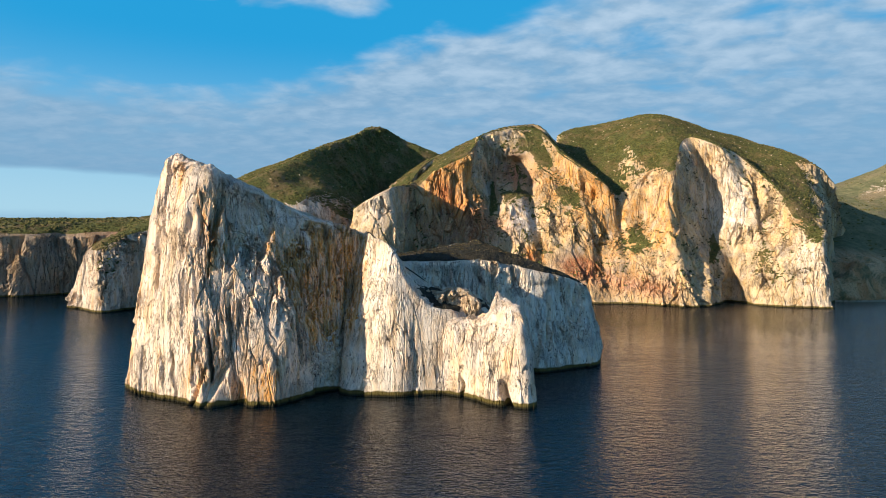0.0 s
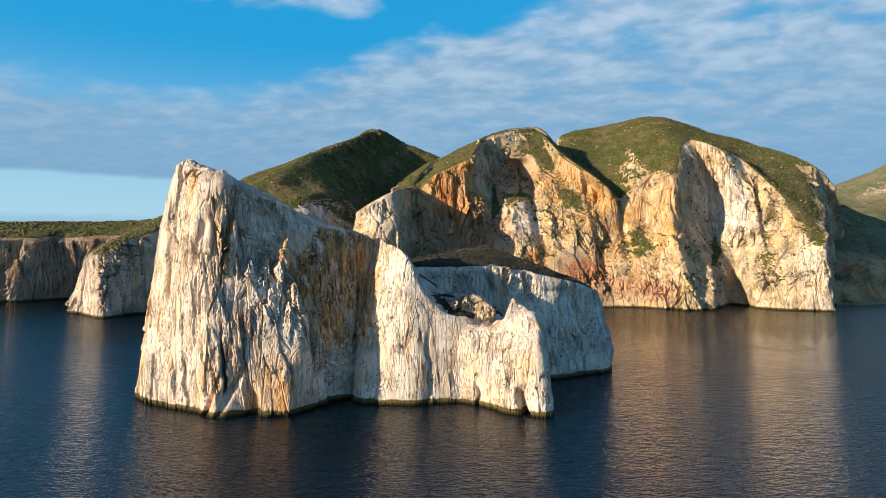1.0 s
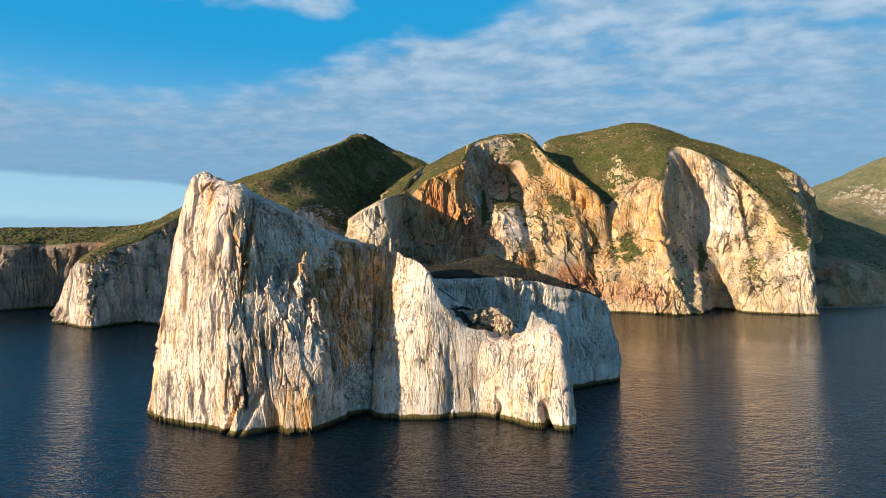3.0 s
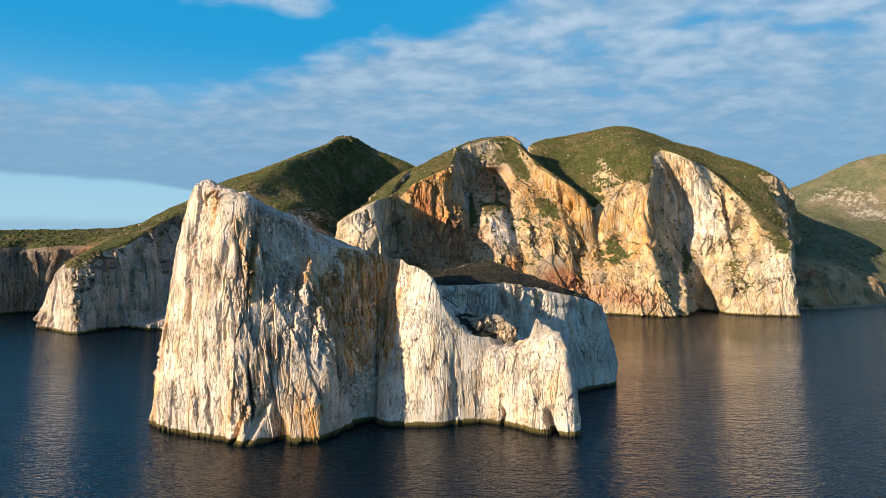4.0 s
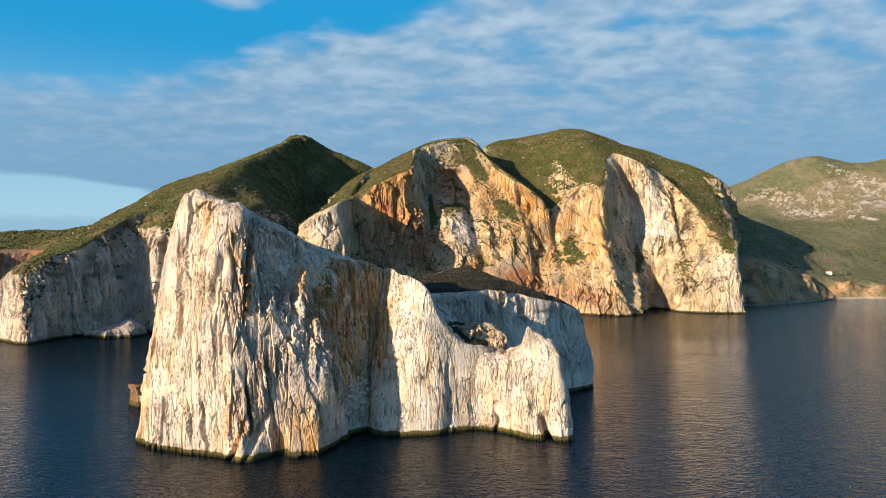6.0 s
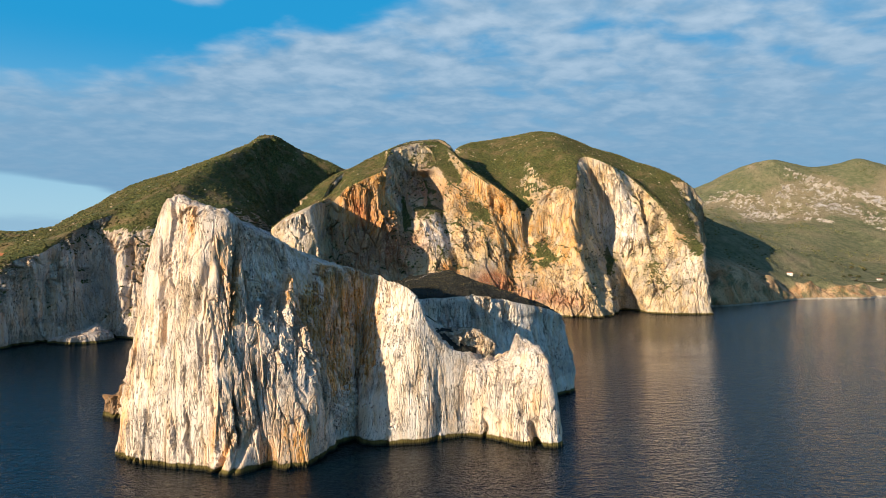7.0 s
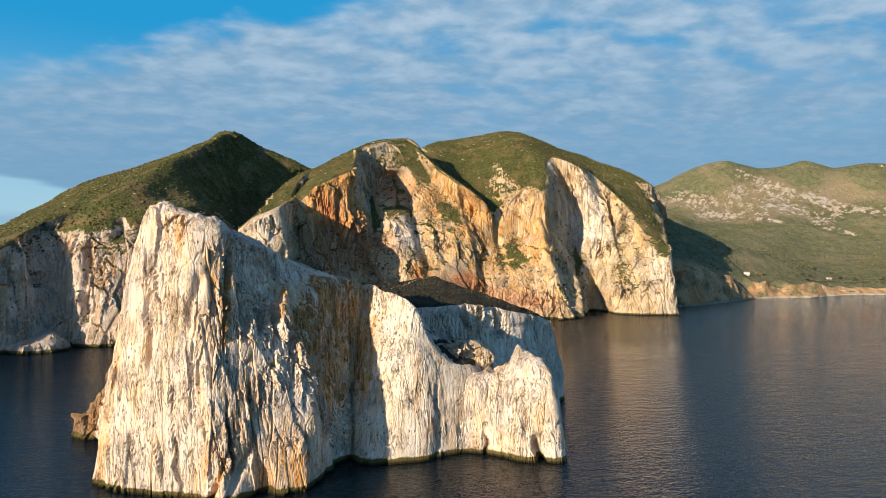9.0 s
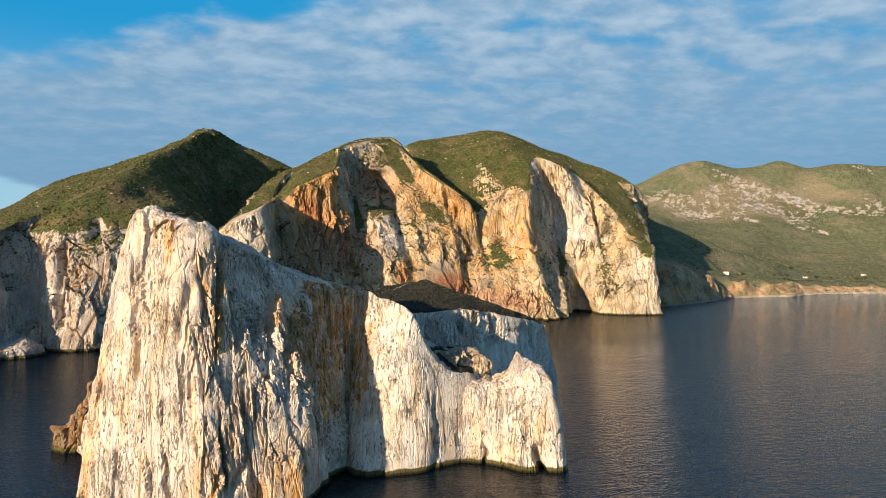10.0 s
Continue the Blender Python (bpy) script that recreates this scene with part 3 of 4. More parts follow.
ridge = Land(True)
ridge.section((-49, 247, -3), (-48, 250, 15), (-46, 256, 35), (-44, 260, 50), (-42, 262.5, 60.5), (-38, 262, 56))
ridge.section((-46, 239, -3), (-39, 241, 12), (-35.5, 243, 33), (-36, 251, 50), (-36.5, 253, 59.5), (-34, 256, 54))
ridge.section((-36, 238, -3), (-32, 238, 12), (-30.5, 239, 28), (-30, 240.5, 45), (-31, 243, 58), (-27, 252, 44))
ridge.section((-26, 238, -3), (-24, 238, 12.7), (-24, 238.5, 28), (-25, 239.5, 41), (-27, 241, 53), (-21, 253, 40.5))
ridge.section((-17, 241.5, -3), (-17, 241, 12), (-17.5, 240.5, 25), (-19, 241, 33), (-22, 241, 42), (-16, 254, 38.5))
ridge.section((-10, 243.5, -3), (-11, 242, 10), (-12, 241.5, 20), (-12.5, 242, 28), (-13, 243, 34), (-9, 254, 36.5))
ridge.section((-4.5, 245, -3), (-4.5, 243, 10), (-4, 243.5, 20), (-4, 244.5, 27), (-4, 245.5, 31), (-1, 254, 34))
ridge.section((3, 250, -3), (3, 249, 10), (2, 249, 20), (2, 249, 25), (1, 250, 29), (3, 256, 32))
ridge.section((16, 262, -3), (15, 262, 10), (14, 262, 20), (12, 262, 24), (10, 262, 28), (7, 262, 31.5))
ridge.section((10, 292, -3), (8, 290, 12), (6, 288, 24), (5, 287, 30), (4, 286, 34), (0, 272, 34))
ridge.section((-40, 290, -3), (-40, 288, 15), (-38, 286, 30), (-35, 284, 37), (-32, 282, 40), (-26, 268, 41))
p, n, at, me = build_land(ridge, "buttress", HEATH, 0.28, 5, 0.6, 0.8, 0.60, ((-46, 252, 36, 6, 14, 2.2), (-44, 257, 50, 5, 10, 2.0), (-41, 245, 26, 3, 9, 0.8), (-22, 239, 12, 3, 6, 0.5), (-9, 243, 20, 3, 8, 0.5), (-36, 250, 56, 2, 5, 0.4), (-4, 246, 31, 4, 5, 0.5)),
                          cracks=((-19.5, 240, -20, 240, 4, 24, 0.9, 1.2), (-8, 243, -7, 243, -3, 8, 1.1, 2.6)), green=(0.62, 0.82), crown=1.3, hidden=(8, 9, 10), wilds=((-26, 240, 30, 14, 50, -0.35), (-10, 243, 20, 12, 40, -0.2), (-46, 252, 30, 7, 25, 0.7)))
part("buttress", me, stack, "bright pale limestone buttress")

pin = Land(True)
pin.section((-11, 246, -3), (-10.5, 244, 10), (-10, 243, 20), (-8.5, 243.5, 26), (-7, 245, 29), (2, 248, 30.5))
pin.section((-1, 239.5, -3), (-0.5, 238.5, 10), (0, 238.5, 20), (1, 239.5, 26.5), (2.5, 241.5, 29.5), (6.5, 246, 31.5))
pin.section((5, 233.5, -3), (4.5, 233, 10), (5, 234.5, 22), (6, 237, 28), (7.8, 240, 31.5), (9, 246, 32))
pin.section((9, 228, -3), (7.5, 229.5, 10), (8, 231, 22), (9.2, 235.5, 31.5), (10.4, 239, 38.6), (12, 244, 38))
pin.section((16, 225.5, -3), (14, 227, 10), (13.5, 229, 22), (13.5, 234, 32), (13.5, 240, 38.3), (14, 244, 38))
pin.section((21, 224, -3), (20, 225, 11), (19, 227, 24), (19, 231, 31.5), (18.8, 237, 34.8), (16.5, 243, 35))
pin.section((24.5, 227, -3), (23.7, 228, 10), (23, 230.5, 22), (22.3, 233.5, 28), (21.3, 238, 31), (18, 245, 33))
pin.section((24, 238, -3), (23, 239, 10), (22, 240, 20), (21, 242, 26), (19.5, 244, 30), (16, 247, 34))
pin.section((14, 254, -3), (13.5, 253, 10), (13, 252, 18), (12.5, 251, 25), (12, 250, 30), (12, 247, 34))
pin.section((2, 252, -3), (2, 251, 10), (3, 250, 18), (4, 249, 24), (5, 248.5, 27.5), (7, 247, 31))
p, n, at, me = build_land(pin, "pinnacle", STONE, 0.27, 5, 0.6, 0.7, 0.55, ((14, 227, 14, 3, 7, 0.4), (8, 230, 4, 4, 4, 0.3)),
                          cracks=((16.8, 226, 13, 227, -3, 7, 1.3, 6.0), (-2, 240, -1, 240, -3, 5, 0.6, 2.0), (3, 236, 3.5, 236, 6, 24, 0.7, 1.2)), green=(0.97, 1.01), crown=3.2, wilds=((14, 230, 20, 20, 40, -0.35),))
part("pinnacle", me, stack, "bright pale limestone pinnacle with a small cave at its foot")

block = Land(True)
block.section((-30, 275, -3), (-30, 278, 15), (-30, 281, 30), (-30, 283, 42), (-30, 286, 50.5), (-25, 330, 53))
block.section((0, 278, -3), (1, 281, 15), (2, 284, 30), (4, 287, 43), (4, 291, 52), (2, 345, 59))
block.section((18, 281, -3), (18, 284, 15), (18, 288, 28), (19, 291, 38), (19, 295, 50), (8, 347, 58.5))
block.section((31, 285, -3), (32, 289, 15), (33, 292, 28), (34, 295, 38), (35, 300, 46.5), (14, 348, 56))
block.section((46, 295, -3), (46.5, 299, 15), (45.5, 301, 26), (45.5, 303, 35), (46.5, 307, 43), (22, 348, 52))
block.section((62, 306, -3), (61, 309, 12), (59.5, 310.5, 24), (57, 311, 34), (54, 313, 39.5), (28, 348, 49))
block.section((66, 325, -3), (64, 325, 15), (62, 326, 25), (58, 327, 34), (54, 328, 40), (30, 350, 48))
block.section((62, 370, -3), (60, 368, 15), (57, 364, 28), (52, 360, 38), (46, 358, 43), (25, 352, 50))
block.section((10, 395, -3), (10, 390, 15), (9, 385, 30), (8, 378, 42), (7, 370, 52), (4, 354, 58))
block.section((-60, 390, -3), (-58, 385, 15), (-54, 375, 30), (-48, 365, 42), (-42, 355, 47), (-20, 345, 55))
block.section((-100, 330, -3), (-95, 325, 15), (-88, 320, 30), (-80, 315, 45), (-70, 312, 46), (-40, 320, 51))
block.section((-70, 290, -3), (-65, 285, 15), (-60, 283, 30), (-55, 283, 45), (-50, 283, 46), (-38, 310, 50))
block_p, n, block_at, me = build_land(block, "plateau", HEATH, 0.42, 5, 0.8, 1.0, 0.95, cracks=((-8, 282, -8, 288, 20, 48, 1.0, 2.2), (36, 292, 38, 298, 8, 42, 0.9, 2.0), (48, 300, 48, 303, 4, 36, 0.8, 1.8), (14, 288, 14, 292, 25, 46, 0.8, 1.8), (8, 284, 5, 291, 20, 50, 1.2, 2.5), (24, 290, 20, 295, 10, 46, 0.9, 1.6)), green=(0.55, 0.8), crown=1.4, hidden=(6, 7, 8, 9, 10, 11), wilds=((20, 290, 30, 40, 30, -0.15),))
part("plateau", me, stack, "grass-topped limestone plateau")

# ---- the mainland ----
left_coast = Land(False)
left_coast.section((-345, 565, -3), (-338, 563, 15), (-328, 564, 35), (-318, 568, 48), (-312, 600, 66), (-315, 680, 88), (-330, 800, 100), (-330, 1000, 80), fall=60)
left_coast.section((-341, 534, -3), (-334, 532, 15), (-325, 528, 32), (-312, 522, 47), (-300, 560, 68), (-295, 660, 98), (-280, 800, 133), (-270, 1000, 140), fall=60)
left_coast.section((-320, 513, -3), (-316, 512, 15), (-311, 511, 32), (-305, 509, 52), (-292, 545, 68), (-275, 650, 103), (-240, 800, 153), (-225, 1000, 150), fall=60)
left_coast.section((-285, 487, -3), (-286, 489, 15), (-289, 492, 35), (-294, 502, 54), (-280, 535, 70), (-260, 640, 108), (-210, 800, 165), (-190, 1000, 165), fall=60)
left_coast.section((-276, 510, -3), (-273, 513, 15), (-271, 515, 32), (-271, 520, 56), (-263, 540, 75), (-240, 640, 116), (-185, 800, 175), (-150, 940, 205), fall=60)
left_coast.section((-258, 525, -3), (-255, 530, 12), (-253, 534, 30), (-252, 541, 62), (-253, 556, 82), (-222, 640, 124), (-160, 840, 196), (-140, 905, 214), fall=60)
left_coast.section((-228, 548, -3), (-232, 554, 15), (-236, 561, 35), (-239, 568, 62), (-238, 578, 88), (-205, 640, 131), (-146, 848, 203), (-133, 917, 217), fall=60)
left_coast.section((-212, 532, -3), (-213, 537, 15), (-217, 547, 40), (-219, 558, 68), (-214, 575, 95), (-185, 640, 137), (-140, 848, 205), (-128, 917, 216), fall=60)
left_coast.section((-190, 530, -3), (-190, 534, 15), (-190, 545, 45), (-190, 560, 75), (-188, 580, 100), (-170, 640, 130), (-134, 845, 200), (-112, 915, 214), fall=60)
left_coast.section((-165, 530, -3), (-162, 540, 20), (-158, 555, 50), (-154, 570, 80), (-150, 590, 103), (-135, 650, 110), (-110, 790, 112), (-92, 905, 203), fall=60)
left_coast.section((-135, 555, -3), (-132, 565, 20), (-130, 580, 45), (-128, 595, 68), (-126, 610, 85), (-108, 680, 82), (-72, 805, 82), (-48, 900, 184), fall=60)
left_coast.section((-105, 590, -3), (-105, 600, 15), (-104, 615, 35), (-103, 630, 55), (-102, 645, 75), (-85, 720, 74), (-40, 835, 78), (-5, 905, 166), fall=60)
left_p, n, left_at, me = build_land(left_coast, "hill_cliff", GREY, 0.9, 5, 2.2, 2.0, 1.35, big=1.8, split=1.6, cracks=((-233, 537, -247, 560, 12, 90, 5.5, 15), (-193, 565, -193, 572, 80, 93, 4.0, 8), (-262, 514, -260, 535, 5, 60, 2.8, 5), (-210, 536, -212, 555, 20, 70, 3.0, 5)), spots=((-195, 548, 50, 14, 25, 0.8), (-318, 515, 25, 12, 30, 0.4), (-205, 560, 60, 14, 30, 0.5)), whites=((-318, 512, 25, 20, 40, 1.0), (-205, 545, 60, 25, 45, 0.6), (-150, 580, 95, 30, 20, 0.6)), green=(0.45, 0.60), hump=5.0, ledges=0.8, hillside=True, wilds=((-312, 500, 25, 24, 40, -0.4), (-185, 545, 60, 30, 50, -0.2)))
tagged(new("hill_cliff", me), "scrub-covered hill falling to grey limestone cliffs by the sea", "cliff", kind="structure")

far_left = Land(False)
far_left.section((-700, 560, -3), (-690, 565, 20), (-680, 570, 45), (-665, 580, 66), (-640, 700, 78), (-600, 1000, 85))
far_left.section((-540, 575, -3), (-530, 580, 20), (-520, 590, 45), (-510, 600, 66), (-500, 700, 80), (-480, 1000, 88))
far_left.section((-452, 600, -3), (-448, 606, 20), (-440, 616, 45), (-432, 628, 66), (-425, 700, 80), (-420, 1000, 90))
far_left.section((-428, 618, -3), (-424, 624, 20), (-418, 632, 45), (-412, 642, 66), (-405, 710, 80), (-390, 1000, 92))
far_left.section((-410, 640, -3), (-404, 640, 20), (-398, 640, 45), (-392, 645, 67), (-380, 710, 82), (-350, 1000, 95))
far_left.section((-385, 650, -3), (-375, 650, 20), (-365, 650, 45), (-358, 655, 68), (-345, 710, 86), (-310, 1000, 110))
far_left.section((-340, 640, -3), (-335, 640, 20), (-330, 640, 45), (-325, 645, 68), (-315, 700, 88), (-290, 1000, 120))
farleft_p, n, farleft_at, me = build_land(far_left, "low_cliff", BROWN, 1.3, 4, 3.0, 2.4, 1.5, big=2.0, spots=((-330, 642, 55, 25, 10, 0.6),), reds=((-335, 644, 62, 14, 5, 0.8), (-345, 648, 55, 30, 14, 0.9)), green=(0.45, 0.65), hump=4.0, ledges=0.5)
tagged(new("low_cliff", me), "long brown sea cliff with scrub on its flat top", "cliff", kind="structure")

main = Land(False)
main.section((-115, 585, -3), (-113, 592, 25), (-110, 600, 50), (-107, 608, 70), (-103, 615, 85), (-80, 690, 105), (-50, 760, 135), (-10, 870, 130), fall=60)
main.section((-112, 560, -3), (-110, 566, 30), (-107, 572, 60), (-103, 578, 82), (-100, 583, 91), (-85, 650, 108), (-60, 730, 140), (-20, 850, 130), fall=60)
main.section((-66, 552, -3), (-66, 561, 35), (-67, 568, 65), (-69, 574, 90), (-71, 581, 107), (-66, 640, 109), (-45, 720, 150), (0, 850, 140), fall=60)
main.section((-62, 622, -3), (-61, 632, 35), (-60, 641, 70), (-58, 647, 98), (-54, 653, 117), (-50, 690, 132), (-25, 730, 160), (20, 850, 150), fall=60)
main.section((-28, 612, -3), (-28, 628, 35), (-28, 645, 77), (-27, 650, 105), (-28, 655, 135), (-25, 700, 152), (5, 745, 178), (40, 860, 155), fall=60)
main.section((-4, 615, -3), (-4, 632, 40), (-5, 648, 90), (-6, 655, 120), (0, 662, 150), (5, 705, 165), (30, 755, 190), (60, 870, 160), fall=60)
main.section((22, 618, -3), (22, 635, 40), (22, 665, 85), (24, 705, 125), (16, 722, 177), (22, 740, 184), (45, 765, 194), (80, 880, 165), fall=60)
main.section((50, 612, -3), (52, 632, 40), (46, 660, 90), (47, 700, 135), (54, 748, 190), (60, 756, 195), (68, 770, 197), (100, 890, 165), fall=60)
main.section((80, 612, -3), (84, 632, 40), (86, 656, 78), (82, 700, 138), (81, 750, 188), (82, 757, 193), (86, 768, 195), (120, 890, 165), fall=60)
main.section((108, 612, -3), (110, 640, 48), (112, 660, 90), (108, 688, 120), (99, 710, 160), (106, 735, 165), (118, 775, 166), (122, 870, 205), fall=60)
main.section((135, 618, -3), (130, 642, 38), (138, 663, 75), (145, 670, 103), (134, 668, 126), (140, 720, 135), (150, 780, 168), (160, 875, 215), fall=60)
main.section((163, 618, -3), (166, 636, 40), (175, 668, 78), (165, 676, 98), (158, 682, 111), (160, 720, 135), (178, 780, 186), (195, 880, 224), fall=60)
main.section((193, 602, -3), (192, 625, 44), (193, 655, 85), (191, 673, 125), (192, 690, 142), (185, 730, 165), (208, 785, 207), (232, 880, 229), fall=60)
main.section((205, 597, -3), (203, 612, 30), (205, 649, 90), (209, 660, 130), (223, 697, 165), (218, 730, 185), (232, 790, 213), (258, 880, 227), fall=60)
main.section((232, 619, -3), (241, 648, 33), (258, 696, 75), (258, 707, 122), (244, 716, 172), (240, 735, 185), (256, 795, 208), (292, 880, 219), fall=60)
main.section((268, 660, -3), (271, 672, 43), (279, 680, 91), (279, 687, 125), (266, 700, 166), (266, 740, 180), (285, 800, 197), (332, 875, 206), fall=60)
main.section((277, 623, -3), (284, 634, 32), (298, 660, 65), (303, 680, 98), (296, 710, 154), (300, 750, 167), (325, 805, 184), (372, 865, 194), fall=60)
main.section((306, 608, -3), (305, 618, 30), (312, 630, 60), (318, 640, 85), (327, 664, 107), (329, 708, 135), (340.7, 753.5, 157.2), (381.3, 790.1, 170.7), fall=60)
main.section((336, 605, -3), (330, 606, 33), (333, 616, 61), (341, 640, 80), (352, 662, 92), (364, 702, 120), (376, 740, 146), (396, 762, 154), fall=60)
main.section((343, 622, -3), (346, 636, 32), (353, 656, 60), (362, 672, 83), (375, 696, 103), (390, 735, 125), (400, 752, 133), (414, 760, 139), fall=60)
main.section((364, 662, -3), (371, 676, 29), (380, 695, 54), (389, 708, 76), (400, 726, 92), (414, 752, 107), (419, 762, 111), (430, 768, 117), fall=60)
main.section((383, 681.6, -3), (388.7, 695.8, 23.3), (397.2, 714.7, 37.5), (411.4, 738.3, 51.7), (430.3, 776.1, 65.8), (439.8, 790.3, 66.8), (449.2, 813.9, 65.8), (487, 851.7, 70.5), fall=60)
MAIN_OCHRE = ((-16, 655, 122, 26, 36, 3.0), (325, 636, 85, 9, 10, 1.0), (70, 640, 46, 10, 13, 2.6), (200, 640, 100, 24, 60, 1.2), (140, 665, 80, 45, 70, 1.1), (62, 635, 45, 8, 14, 1.0), (320, 645, 90, 10, 14, 0.7), (105, 690, 125, 30, 45, 1.1), (250, 700, 150, 10, 20, 0.4))
MAIN_WHITE = ((279, 682, 100, 9, 45, 1.6), (58, 660, 85, 14, 22, 1.2), (262, 695, 110, 14, 45, 0.9), (285, 680, 70, 14, 40, 0.8), (325, 615, 40, 22, 40, 0.7), (345, 650, 70, 10, 50, 0.8), (236, 700, 168, 8, 10, 1.0), (-85, 578, 92, 18, 25, 0.8), (52, 655, 80, 12, 25, 0.8), (20, 690, 120, 8, 40, 0.4))
MAIN_GULLIES = ((54, 690, 52, 715, 114, 150, 12, 30), (74, 650, 62, 700, 40, 150, 7, 18), (50, 655, 36, 700, 45, 125, 6, -9), (92, 655, 88, 690, 60, 105, 5, 6), (122, 650, 118, 680, 40, 110, 5, -6), (158, 640, 157, 680, 20, 112, 4, 7), (-16, 648, -14, 658, 60, 140, 4, 5),
                (8, 640, 10, 690, 60, 150, 5, -6), (266, 640, 268, 690, 0, 34, 7, 10), (222, 606, 232, 650, 0, 40, 6, -8), (244, 612, 252, 660, 0, 28, 5, 8), (296, 660, 292, 690, 50, 120, 4, -6), (310, 630, 312, 660, 60, 92, 4, 4), (180, 640, 182, 670, 20, 110, 6, 4))
# red rock patches; those over the bay and pit also paint in shade
MAIN_RED_AND_SHADE = ((-35, 642, 62, 38, 46, 0.6), (30, 650, 70, 22, 30, 0.4), (45, 705, 135, 28, 26, 0.9), (5, 650, 70, 22, 35, 0.6), (110, 636, 34, 18, 10, 2.2), (62, 636, 42, 8, 10, 0.9), (-24, 652, 108, 10, 16, 0.8), (150, 628, 20, 35, 10, 0.7), (182, 615, 14, 20, 8, 0.5))
main_p, n, main_at, me = build_land(main, "headland_cliff", COAST, 0.9, 5, 2.0, 2.0, 1.5, big=1.3, spots=MAIN_OCHRE, reds=MAIN_RED_AND_SHADE, whites=MAIN_WHITE, split=1.5, cracks=MAIN_GULLIES, green=(0.58, 0.74), hump=4.0, ledges=0.8, wilds=((236, 685, 110, 30, 60, -0.3), (275, 680, 100, 14, 50, -0.3), (-20, 650, 70, 40, 50, 0.45), (185, 655, 80, 25, 50, -0.2)), bare=((-92, 580, 94, 22, 16, 1.0), (-70, 590, 104, 18, 10, 0.8)))
tagged(new("headland_cliff", me), "golden limestone headland cliffs under green scrub-covered domes", "cliff", kind="structure")

far_coast = Land(False)
far_coast.section((330, 700, -3), (335, 720, 20), (350, 760, 45), (420, 880, 75), (520, 1050, 100), (640, 1300, 145), (700, 1600, 180), (700, 1900, 100))
far_coast.section((396, 682, -3), (405, 700, 22), (430, 740, 45), (480, 830, 70), (600, 1000, 95), (760, 1250, 140), (830, 1530, 195), (850, 1900, 100))
far_coast.section((480, 711, -3), (487, 728, 20), (500, 760, 38), (560, 860, 55), (680, 1030, 85), (840, 1270, 140), (920, 1500, 228), (980, 1900, 120))
far_coast.section((555, 746, -3), (560, 762, 18), (580, 792, 25), (640, 880, 45), (760, 1060, 80), (940, 1280, 145), (1062, 1455, 287), (1200, 1850, 150))
far_coast.section((653, 747, -3), (656, 767, 14), (665, 795, 20), (720, 880, 36), (850, 1060, 75), (1040, 1280, 170), (1160, 1425, 272), (1300, 1800, 150))
far_coast.section((741, 771, -3), (744, 790, 9), (752, 812, 15), (810, 890, 28), (940, 1050, 65), (1130, 1260, 175), (1258, 1395, 287), (1400, 1750, 150))
far_coast.section((832, 748, -3), (836, 768, 7), (846, 792, 12), (900, 870, 24), (1030, 1030, 60), (1210, 1230, 165), (1345, 1369, 269), (1500, 1700, 150))
far_coast.section((930, 730, -3), (935, 750, 8), (945, 775, 12), (1000, 850, 22), (1120, 1000, 58), (1300, 1190, 165), (1443, 1338, 287), (1600, 1650, 150))
far_coast.section((1050, 700, -3), (1060, 720, 8), (1070, 745, 12), (1120, 820, 22), (1230, 950, 58), (1400, 1150, 160), (1543, 1310, 275), (1750, 1600, 150))
far_coast.section((1300, 600, -3), (1310, 620, 8), (1320, 640, 12), (1380, 700, 22), (1480, 830, 58), (1650, 1000, 150), (1800, 1150, 250), (2000, 1400, 150))
fp, ftv = far_coast.grid(3.0, 3, 7.0)
fp[..., 2] += smooth(ftv, 2.5, 5.0)[None, :] * (14 * fbm(fp * np.array((1, 1, 0)) / 230.0, 5, 0.5) + 6 * ridged(fp * np.array((1, 1, 0)) / 160.0, 3))
fp[..., 1] += (smooth(ftv, 0, 0.4) * smooth(ftv, 1.9, 1.2))[None, :] * (8 * ridged(fp * np.array((1, 1, 0.3)) / 31.0, 5, 0.6) + 10 * fbm(fp * np.array((1, 1, 0)) / 70.0, 2))
fp[..., 2] *= 1 + (smooth(ftv, 0.1, 0.8) * smooth(ftv, 2.4, 1.2))[None, :] * (0.9 * fbm(fp * np.array((1, 1, 0)) / 38.0 + 5.0, 3) - 0.08)
# a spur comes down behind the headland to the shore terrace
SPUR = ((430, 940, 138), (505, 905, 120), (622, 905, 79), (714, 900, 54), (805, 885, 19))
spur_z = np.zeros(fp.shape[:2])
for (x0, y0, z0), (x1, y1, z1) in zip(SPUR[:-1], SPUR[1:]):
    f = np.clip(((fp[..., 0] - x0) * (x1 - x0) + (fp[..., 1] - y0) * (y1 - y0)) / ((x1 - x0) ** 2 + (y1 - y0) ** 2), 0, 1)
    away = np.hypot(fp[..., 0] - x0 - f * (x1 - x0), fp[..., 1] - y0 - f * (y1 - y0))
    spur_z = np.maximum(spur_z, z0 + f * (z1 - z0) - 0.78 * (np.hypot(away, 14.0) - 14.0) + 3.0 * fbm(fp * np.array((1, 1, 0)) / 30.0, 3))
lift_ = spur_z - fp[..., 2]
fp[..., 2] += 0.5 * (lift_ + np.hypot(lift_, 5.0)) * smooth(ftv, 1.0, 2.0)[None, :]
